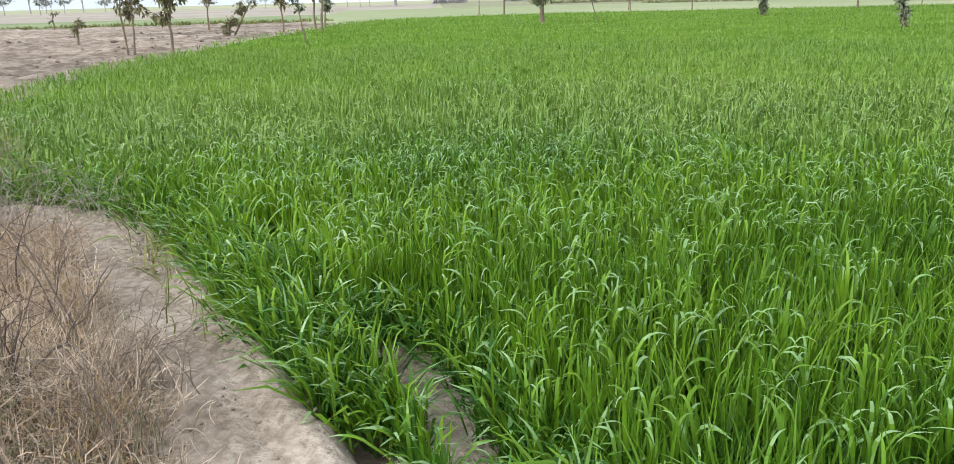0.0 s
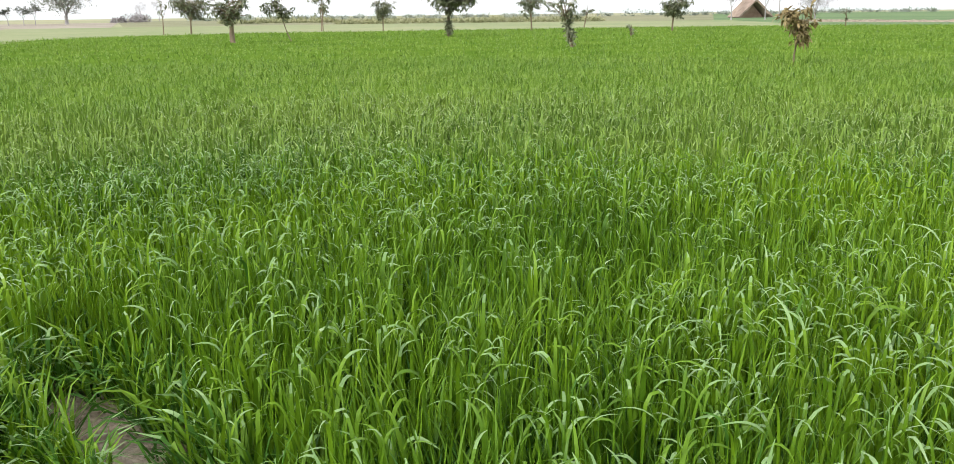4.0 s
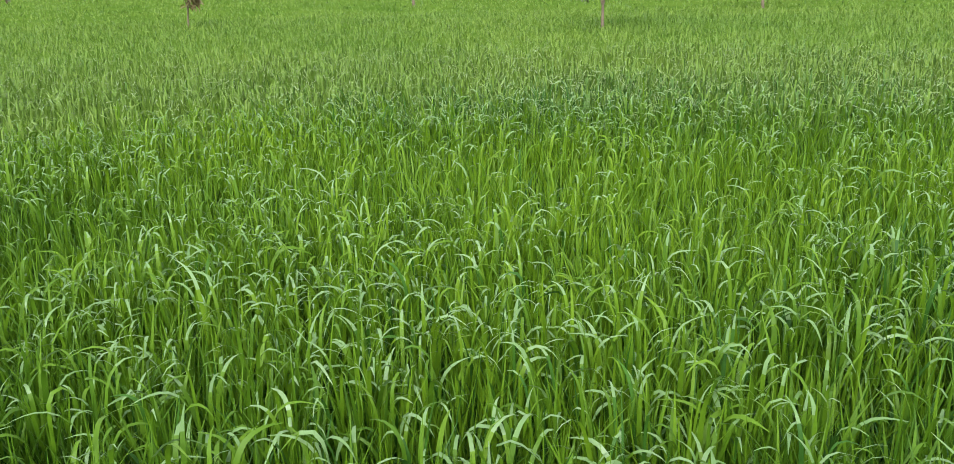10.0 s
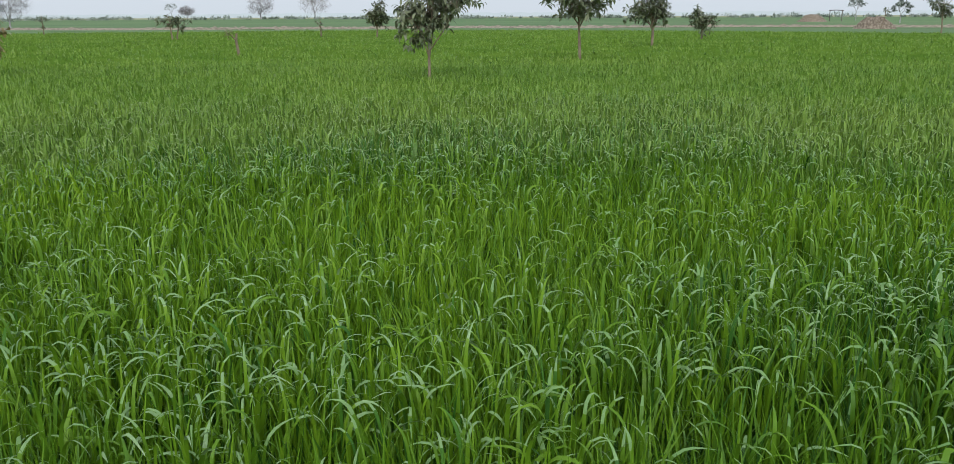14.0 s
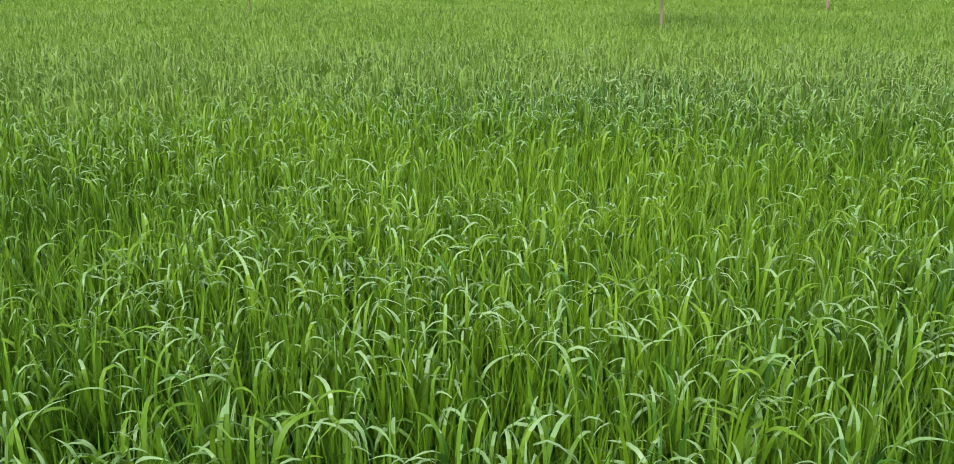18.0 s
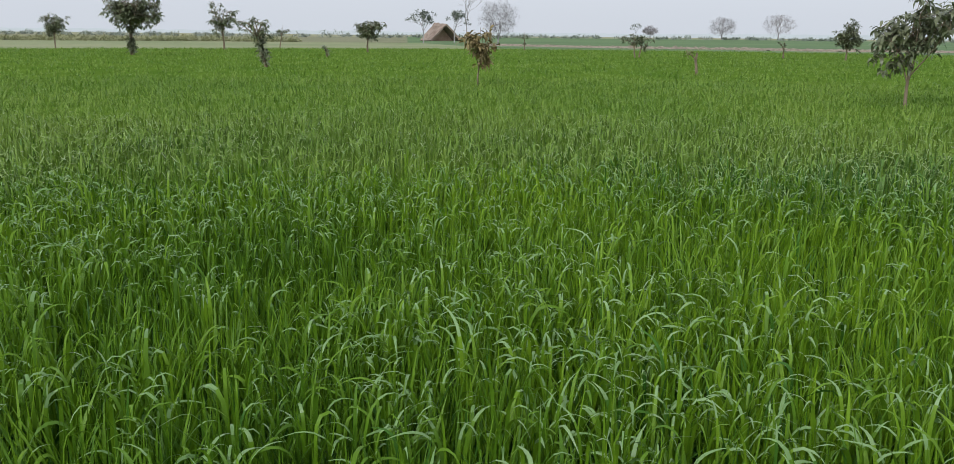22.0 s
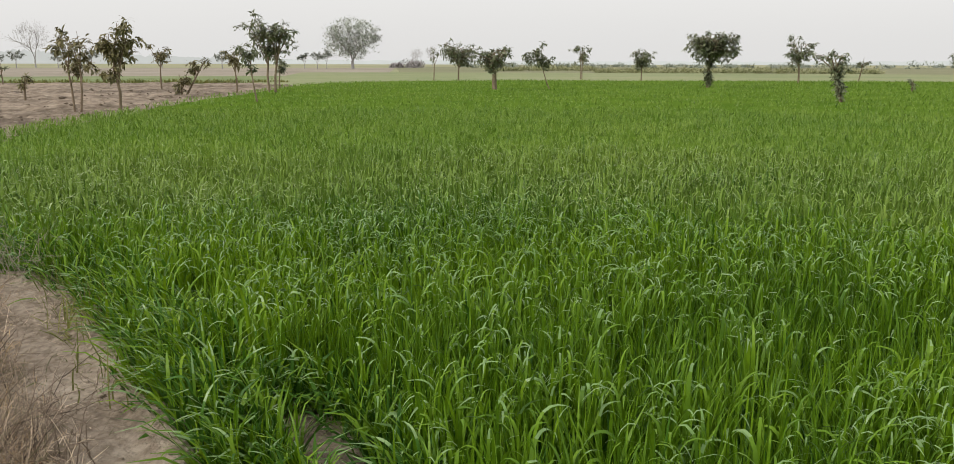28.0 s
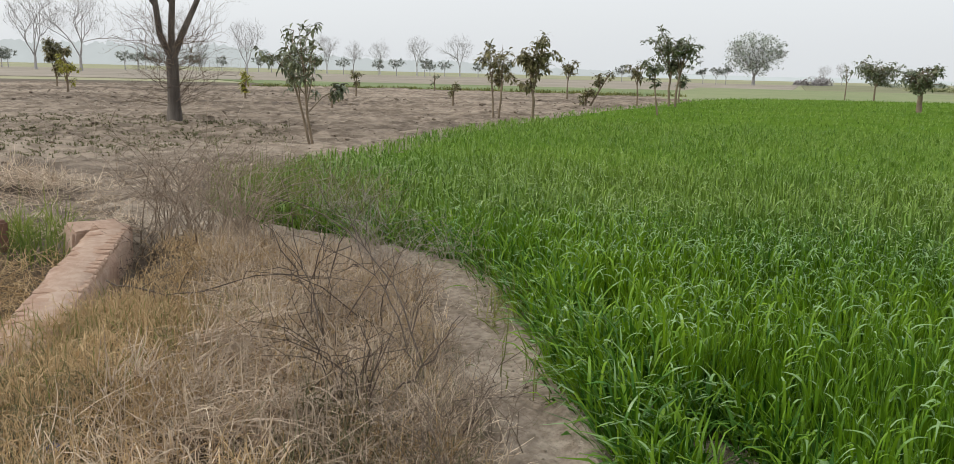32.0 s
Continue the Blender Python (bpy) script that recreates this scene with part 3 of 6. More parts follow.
def mud_lumps():
    """Crumbled clods along the wheat side of the bund."""
    rng = np.random.default_rng(58)
    line = np.array(BUND[1:11])
    t = np.concatenate([[0], np.cumsum(np.linalg.norm(np.diff(line, axis=0), axis=1))])
    n = 700
    u = rng.uniform(0, t[-1], n)
    p = np.stack([np.interp(u, t, line[:, k]) for k in (0, 1)], 1) + rng.normal(0, 0.04, (n, 2)) + np.stack([0.1 * np.ones(n), 0.27 * np.ones(n)], 1) * np.clip(rng.normal(0.8, 0.45, (n, 1)), -0.8, 1.6)
    lump = np.array([(1, 0, 0), (0.3, 1, 0.1), (-0.8, 0.6, 0), (-0.7, -0.7, 0.1), (0.4, -0.9, 0), (0.1, 0.1, 0.65), (0, 0, -0.9)])
    faces = np.array([(0, 1, 5), (1, 2, 5), (2, 3, 5), (3, 4, 5), (4, 0, 5), (1, 0, 6), (2, 1, 6), (3, 2, 6), (4, 3, 6), (0, 4, 6)])
    v = lump[None] * (1 + rng.normal(0, 0.25, (n, 7, 3))) * (0.009 * rng.lognormal(0, 0.35, n))[:, None, None]
    v += np.concatenate([p, np.full((n, 1), 0.115)], 1)[:, None]
    tagged(link_mesh("mud_lumps", v.reshape(-1, 3), (faces[None] + 7 * np.arange(n)[:, None, None]).reshape(-1, 3), MUD), "pale crumbled mud lumps along the bund", "clods", kind="stuff")


mud_lumps()
MUD_SPOTS = [(-4.17, 2.98, 0.2), (-4.45, 3.3, 0.16), (-5.5, 3.3, 0.2), (-3.2, 2.55, 0.13)]
for x, y, size in MUD_SPOTS:
    ob = grid("mud_patch", np.arange(-1.6, 1.61, 0.2) * size, np.arange(-1.6, 1.61, 0.2) * size, lambda p: 0.075 - 0.10 * np.clip(np.linalg.norm(p, axis=1) / (1.6 * size), 0, 1) ** 2 + 0.015 * waves(p, 46, 0.15), MUD)
    ob.location = (x, y, 0)
    tagged(ob, "small patch of pale bare mud among the wheat", "mud", kind="structure")

# ---- the wheat ----
# lusher, bluish stands (above 0) and upright yellowish ones (below 0): x, y, reach along x and y, amount
STANDS = [(4.0, 7.5, 2.6, 1.5, 1.7), (2.7, 2.0, 1.1, 1.0, 1.5), (-6.4, 3.4, 0.9, 0.6, -1.2), (-6.5, 5.0, 1.3, 0.9, 0.6), (9.0, 9.0, 3.0, 2.5, 0.7),
          (-8.5, 8.5, 2.4, 1.3, -1.5), (0.8, 5.2, 2.4, 1.3, -1.2), (-0.8, 8.5, 2.5, 2.0, -0.7), (-4.2, 3.1, 0.5, 0.4, -1.0), (3.0, 4.0, 1.0, 0.8, -0.8)]


def stand(p):
    v = 0.55 * waves(p, 21, 6.0) + 0.4 * waves(p, 22, 2.2)
    for x, y, a, b, amount in STANDS:
        v += amount * np.exp(-((p[:, 0] - x) / a) ** 2 - ((p[:, 1] - y) / b) ** 2)
    return v


def wheat_leaves(root, az, length, lean, bend, crook, soft, width, s, twist):
    """Leaf strips that rise almost straight and then hook over smoothly about the share crook of their length."""
    s = np.asarray(s)
    m, k = len(root), len(s)
    over = lambda u: 1 / (1 + np.exp(-(u[None] - crook[:, None]) / soft[:, None]))
    th = lean[:, None] + bend[:, None] * over((s[1:] + s[:-1]) / 2)
    dl = length[:, None] * np.diff(s)[None]
    run = np.concatenate([np.zeros((m, 1)), np.cumsum(np.sin(th) * dl, 1)], 1)
    up = np.concatenate([np.zeros((m, 1)), np.cumsum(np.cos(th) * dl, 1)], 1)
    ca, sa = np.cos(az)[:, None], np.sin(az)[:, None]
    mids = np.stack([root[:, :1] + run * ca, root[:, 1:2] + run * sa, root[:, 2:] + up], -1)
    ths = lean[:, None] + bend[:, None] * over(s)
    side = np.stack([-sa + 0 * run, ca + 0 * run, 0 * run], -1)
    face = np.stack([-np.cos(ths) * ca, -np.cos(ths) * sa, np.sin(ths)], -1)
    tw = twist[:, None] * s[None]
    side = side * np.cos(tw)[..., None] + face * np.sin(tw)[..., None]
    shape = np.interp(s, [0, 0.25, 0.6, 0.85, 1], [0.45, 0.85, 1.0, 0.72, 0.08])
    half = side * (width[:, None] * shape[None] / 2)[..., None]
    verts = np.stack([mids - half, mids + half], 2).reshape(-1, 3)
    i = (np.arange(m) * 2 * k)[:, None] + 2 * np.arange(k - 1)[None]
    return verts, np.stack([i, i + 1, i + 3, i + 2], -1).reshape(-1, 4)


def wheat(name, r0, r1, density, s, wide, seed, label, hooked=0.4, sheen=0.4, under=0.4, tiller=4, rise=0.0, tall_by=1.0, dull=0.6, cut=1.0, fade=(0, 0), leaf=WHEAT, dark=WHEAT_BLUE_SHADE, tips=WHEAT_SHEEN, splay=0.0, span=(-84, 63)):
    """Tillers over the field in rings round the camera, coarser farther off to suit its view: upright leaves, leaves
    whose tips hook over at the top of the crop, and shorter spreading leaves below; tones vary in patches, with painted
    shade low down and sky sheen on tips."""
    rng = np.random.default_rng(seed)
    k = len(s)
    a0, a1 = span
    area = 0.5 * radians(a1 - a0) * (r1 ** 2 - r0 ** 2)
    n = int(area * density / tiller)
    r = np.sqrt(rng.uniform(r0 ** 2, r1 ** 2, n))
    a = np.radians(rng.uniform(a0, a1, n))
    p = np.stack([r * np.sin(a), r * np.cos(a)], 1)
    keep = inside(WHEAT_FIELD, p)
    keep &= (r - r0) / (fade[0] + 1e-6) > rng.uniform(0, 1, n)
    keep &= (r1 - r) / (fade[1] + 1e-6) > rng.uniform(0, 1, n)
    keep &= far_from(p, GAP) > 0.115 + 0.05 * waves(p, 47, 0.35)
    rim = far_from(p, WHEAT_FIELD[:12])
    keep &= rng.uniform(0, 1, n) < 0.55 + rim / 0.3 + 0.25 * waves(p, 48, 0.5)
    keep &= (hooked < 1) | (rng.uniform(0, 1, n) < 0.6 + 0.3 * np.clip(stand(p), -1, 1) + 0.15 * np.clip(-p[:, 0] / 4, -1, 1))
    for x, y, size in MUD_SPOTS:
        keep &= np.hypot(p[:, 0] - x, p[:, 1] - y) > size * 0.9
    p = p[keep]
    spot = np.repeat(rng.normal(0, 1, len(p)), tiller)
    p = np.repeat(p, tiller, 0) + rng.normal(0, 0.016, (len(p) * tiller, 2)) * (1 + 0.04 * r1)
    lush_by = stand(p)
    n = len(p)
    tall = (1 + 0.05 * waves(p, 23, 3.5) + 0.05 * waves(p, 24, 0.8) + 0.05 * spot + 0.04 * np.clip(lush_by, -1, 1)) * np.where(far_from(p, GAP) < 0.34, 0.74, 1) * np.clip(0.78 + far_from(p, WHEAT_FIELD[:12]) / 1.2, 0.78, 1)
    hook = rng.uniform(0, 1, n) < hooked + 0.1 * (0 < hooked < 1) * np.clip(lush_by, -1.2, 1.2)
    hook |= hooked == 1
    low = (rng.uniform(0, 1, n) < under) & ~hook
    edge = np.minimum(far_from(p, WHEAT_FIELD[:14]), 2 * far_from(p, GAP)) < 0.55
    lush = edge & (rng.uniform(0, 1, n) < 0.75)
    hook |= lush
    length = np.where(hook, rng.normal(0.475, 0.05, n), rng.normal(0.395, 0.06, n)) * tall * tall_by
    length = np.where(low, length * rng.uniform(0.5, 0.8, n), length)
    lean = np.abs(np.where(hook, rng.normal(0.10, 0.12, n), rng.normal(0.08, 0.17, n))) + np.where(low, rng.uniform(0.1, 0.6, n), 0)
    lean = np.where(lush, np.abs(rng.normal(0.34, 0.2, n)), lean + splay * rng.uniform(0, 1, n))
    bend = np.where(hook, rng.uniform(1.5, 2.9, n), rng.uniform(-0.1, 0.75, n))
    bend = np.where(lush, rng.uniform(1.2, 2.2, n), bend)
    crook = np.where(hook, rng.uniform(0.76, 0.93, n), rng.uniform(0.5, 0.8, n))
    soft = np.where(lush, rng.uniform(0.1, 0.2, n), np.where(hook, rng.uniform(0.03, 0.075, n), 0.18))
    width = np.where(hook, rng.normal(0.0138, 0.0025, n), rng.normal(0.0094, 0.002, n)).clip(0.006) * wide * np.where(low, 1.35, 1)
    az = rng.uniform(0, 6.283, n)
    az = np.where(lush & (rng.uniform(0, 1, n) < 0.45), rng.normal(-1.9, 0.7, n), az)
    root = np.concatenate([p, np.full((n, 1), rise)], 1)
    sheeny = hook & (rng.uniform(0, 1, n) < sheen * (1 + 0.3 * np.clip(lush_by, -1, 1)))
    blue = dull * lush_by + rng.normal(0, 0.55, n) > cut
    # most low leaves get the dark colour as painted shade inside the crop
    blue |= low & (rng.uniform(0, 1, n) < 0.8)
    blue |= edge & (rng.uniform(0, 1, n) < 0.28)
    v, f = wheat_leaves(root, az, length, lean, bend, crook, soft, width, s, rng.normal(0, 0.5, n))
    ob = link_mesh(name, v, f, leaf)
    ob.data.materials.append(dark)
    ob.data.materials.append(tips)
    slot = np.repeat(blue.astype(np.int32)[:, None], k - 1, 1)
    # segments past the crook take the painted sky sheen
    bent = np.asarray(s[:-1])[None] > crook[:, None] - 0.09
    slot = np.where(sheeny[:, None] & bent, 2, slot).astype(np.int32)
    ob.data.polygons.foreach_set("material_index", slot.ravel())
    return tagged(ob, label, "wheat", kind="stuff")


UPRIGHT = "dense knee-high green wheat of upright narrow leaves"
HOOKED = "hooked leaves standing out of the wheat, tips coloured for sky sheen"
FINE, SMOOTH = (0, 0.42, 0.75, 1), (0, 0.4, 0.66, 0.74, 0.8, 0.85, 0.9, 0.95, 1)
# leaf counts, widths and heights per ring are shaped to fit the camera's view
wheat("wheat_crop", 1.5, 5.0, 2300, FINE, 1.0, 101, UPRIGHT, hooked=0, under=0.55, fade=(0, 1.2))
wheat("wheat_crop", 1.5, 5.0, 520, SMOOTH, 1.0, 111, HOOKED, hooked=1, sheen=0.6, fade=(0, 1.2))
wheat("wheat_crop", 3.9, 8.6, 1150, (0, 0.4, 0.75, 1), 1.0, 102, UPRIGHT, hooked=0, under=0.45, tall_by=0.94, fade=(1.2, 2))
wheat("wheat_crop", 3.9, 8.6, 520, (0, 0.5, 0.68, 0.78, 0.86, 0.93, 1), 1.05, 112, HOOKED, hooked=1, sheen=0.75, fade=(1.2, 2))
wheat("wheat_crop", 6.8, 14.5, 440, (0, 0.55, 1), 1.15, 103, UPRIGHT, hooked=0, under=0.3, tall_by=0.88, cut=1.0, fade=(2, 2.5), leaf=WHEAT_HAZED, dark=WHEAT_BLUE_SHADE)
wheat("wheat_crop", 6.8, 14.5, 400, (0, 0.6, 0.8, 1), 1.15, 113, HOOKED, hooked=1, sheen=0.8, fade=(2, 2.5), leaf=WHEAT_HAZED, dark=WHEAT_HAZED_BLUE, tips=WHEAT_TIP_SHEEN)
wheat("wheat_crop", 12.2, 27, 150, (0, 0.66, 1), 1.28, 104, "even green wheat crop, tips and leaves lightened for sheen and haze", hooked=0.55, sheen=0.75, under=0.1, tiller=3, rise=0.20, tall_by=0.5, dull=0.35, cut=1.0, leaf=WHEAT_HAZED, dark=WHEAT_HAZED_BLUE, tips=WHEAT_TIP_SHEEN, fade=(2.5, 3), splay=0.5)
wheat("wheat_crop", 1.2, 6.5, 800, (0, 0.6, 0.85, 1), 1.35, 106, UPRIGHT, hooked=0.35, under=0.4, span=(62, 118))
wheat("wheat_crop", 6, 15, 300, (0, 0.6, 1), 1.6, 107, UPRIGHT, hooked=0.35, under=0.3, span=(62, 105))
wheat("wheat_crop", 24, 92, 17, (0, 0.66, 1), 2.4, 105, "even green wheat crop far off, lightened for haze", hooked=0.5, sheen=0.7, under=0.0, tiller=2, rise=0.20, tall_by=0.5, dull=0.3, cut=1.0, leaf=WHEAT_HAZED, dark=WHEAT_HAZED_BLUE, tips=WHEAT_TIP_SHEEN, fade=(3, 0), splay=0.8)


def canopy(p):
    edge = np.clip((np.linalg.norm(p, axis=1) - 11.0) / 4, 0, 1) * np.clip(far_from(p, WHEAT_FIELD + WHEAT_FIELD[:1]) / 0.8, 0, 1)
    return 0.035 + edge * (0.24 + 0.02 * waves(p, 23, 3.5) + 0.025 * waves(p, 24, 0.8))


# filler sheet: near faces carry painted gap shade, faces past 12.5 m are lighter
under = tagged(grid("wheat_under_sheet", np.concatenate([np.arange(-50, -10, 0.55), np.arange(-10, 10, 0.18), np.arange(10, 70, 0.55)]), np.concatenate([np.arange(-4, 10, 0.18), np.arange(10, 84, 0.55)]), canopy, WHEAT_GAP_SHADE, keep=lambda q: inside(WHEAT_FIELD, q[:, :2]) & (far_from(q, GAP) > 0.3) & (far_from(q, WHEAT_FIELD[:14]) > 0.3)), "sheet for the lower wheat leaves, coloured dark nearby as gap shade", "wheat", kind="stuff")
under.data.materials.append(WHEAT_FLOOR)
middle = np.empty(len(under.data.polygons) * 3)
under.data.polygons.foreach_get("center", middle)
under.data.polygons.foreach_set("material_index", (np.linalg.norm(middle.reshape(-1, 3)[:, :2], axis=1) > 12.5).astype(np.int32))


# ---- young mango trees ----
def mango(place, h, w, leaves, material=LEAF, fork=0.45, trunk=0.05, lean=(0, 0), stems=1, seed=1, skirt=0.0, leaf=0.22, droop=0.5, label="", low=0.35, category="tree", clump=None):
    """A young orchard tree: one or more thin stems that fork into limbs, with drooping whorls of long leaves."""
    h, w = h * 1.03, w * 0.88
    rng = np.random.default_rng(seed)
    tree = thing("mango_sapling" if h < 1.9 else "mango_tree", (place[0], place[1], 0), label or "young mango tree with drooping dark green leaves standing in the field", category, "young mango trees")
    lines, tips, limbs_of = [], [], []
    count = max(3, int(leaves / 13))
    for k in range(stems):
        off = np.array([(k - (stems - 1) / 2) * 0.10 * h, rng.normal(0, 0.03), 0.0])
        turn_k = rng.uniform(0, 6.283)
        crook = rng.normal(0, 0.025 * h, (6, 2))
        lead = []
        for i, s in enumerate((-0.02, 0.02, 0.3, 0.55, 0.8, 1.0)):
            z = s * h * 0.86
            lead.append(np.array([off[0] * (1 + 2.2 * s) + lean[0] * s, off[1] + lean[1] * s, z]) + np.append(crook[i] * (0 if i < 2 else s), 0))
        lead = np.array(lead)
        lines.append((lead, trunk * np.array([1.25, 1.1, 0.95, 0.75, 0.4, 0.15])))
        limbs = int(min(max(count / stems / 5, 3), 14))
        whorls = max(1, round(count / stems / limbs))
        for i in range(limbs):
            a = turn_k + 2.4 * i + rng.uniform(-0.4, 0.4)
            s0 = fork + (0.85 - fork) * (i / limbs) * rng.uniform(0.5, 1.0)
            p0 = np.array([np.interp(s0, (0, 0.02, 0.3, 0.55, 0.8, 1.0), lead[:, q]) for q in range(3)])
            rr = w / 2 * rng.uniform(0.55, 1.0) * (1 if i % 3 else 0.5)
            zz = h * (low + (1 - low) * rng.uniform(0.42, 1.0) * (1 - 0.35 * (2 * rr / w) ** 2))
            if i % 3 == 0:
                zz = h * (0.75 * low + (1 - low) * rng.uniform(0.1, 0.8))
            end = np.array([lead[-1][0] * zz / h + rr * math.cos(a), lead[-1][1] * zz / h + rr * math.sin(a), max(zz, p0[2] * 0.9)])
            m1 = p0 + (end - p0) * 0.4 + np.array([rng.normal(0, 0.03 * w), rng.normal(0, 0.03 * w), 0.05 * h])
            m2 = p0 + (end - p0) * 0.75 + np.array([rng.normal(0, 0.03 * w), rng.normal(0, 0.03 * w), 0.05 * h])
            limb = []
            limbs_of.append(limb)
            limb.append(([p0, m1, m2, end], [trunk * 0.5, trunk * 0.36, trunk * 0.24, 0.005]))
            tips.append(end)
            for q in range(whorls - 1):
                s = rng.uniform(0.4, 1.0)
                base = m1 + (m2 - m1) * (s - 0.4) / 0.35 if s < 0.75 else m2 + (end - m2) * (s - 0.75) / 0.25
                e2 = base + rng.normal(0, 0.11 * w, 3) * (1, 1, 0.7)
                e2[2] = min(max(e2[2], h * low * 0.9), h * 0.97)
                limb.append(([base, (base + e2) / 2 + (0, 0, 0.02 * h), e2], [trunk * 0.2, trunk * 0.15, 0.004]))
                tips.append(e2)
    if clump:
        limbs_of.append([([lead[2], (lead[2] + np.array(clump)) / 2 + (0, 0, 0.08), np.array(clump)], [trunk * 0.5, trunk * 0.35, 0.006])])
        tips += [np.array(clump) + rng.normal(0, 0.13, 3) * (1, 1, 0.6) for _ in range(7)]
    tips = np.array(tips)
    if skirt:
        ns = int(leaves / 9 * skirt)
        zz = rng.uniform(0.42, h * max(fork, 0.5), ns)
        tips = np.concatenate([tips, np.stack([lean[0] * zz / h, lean[1] * zz / h, zz], 1) + rng.normal(0, 0.05, (ns, 3))])
    per = max(5, int(leaves / len(tips)))
    root = np.repeat(tips, per, 0) + rng.normal(0, 0.018 + 0.010 * w, (len(tips) * per, 3)) * (1, 1, 1.2)
    n = len(root)
    v, f = blades(rng, root, rng.uniform(0, 6.283, n), rng.normal(leaf, leaf * 0.18, n).clip(leaf * 0.5), rng.normal(1.45, 0.42, n), rng.uniform(0.1, 0.8, n) + droop, rng.normal(leaf * 0.30, leaf * 0.04, n), 4, rng.normal(0, 0.5, n), power=1.2, base=0.25)
    part("trunk", tubes(lines, 8), STEM, tree, "thin pale brown stem")
    for limb in limbs_of:
        part("limb", tubes(limb, 5), STEM, tree)
    part("crown", (v, f), material, tree)
    return tree


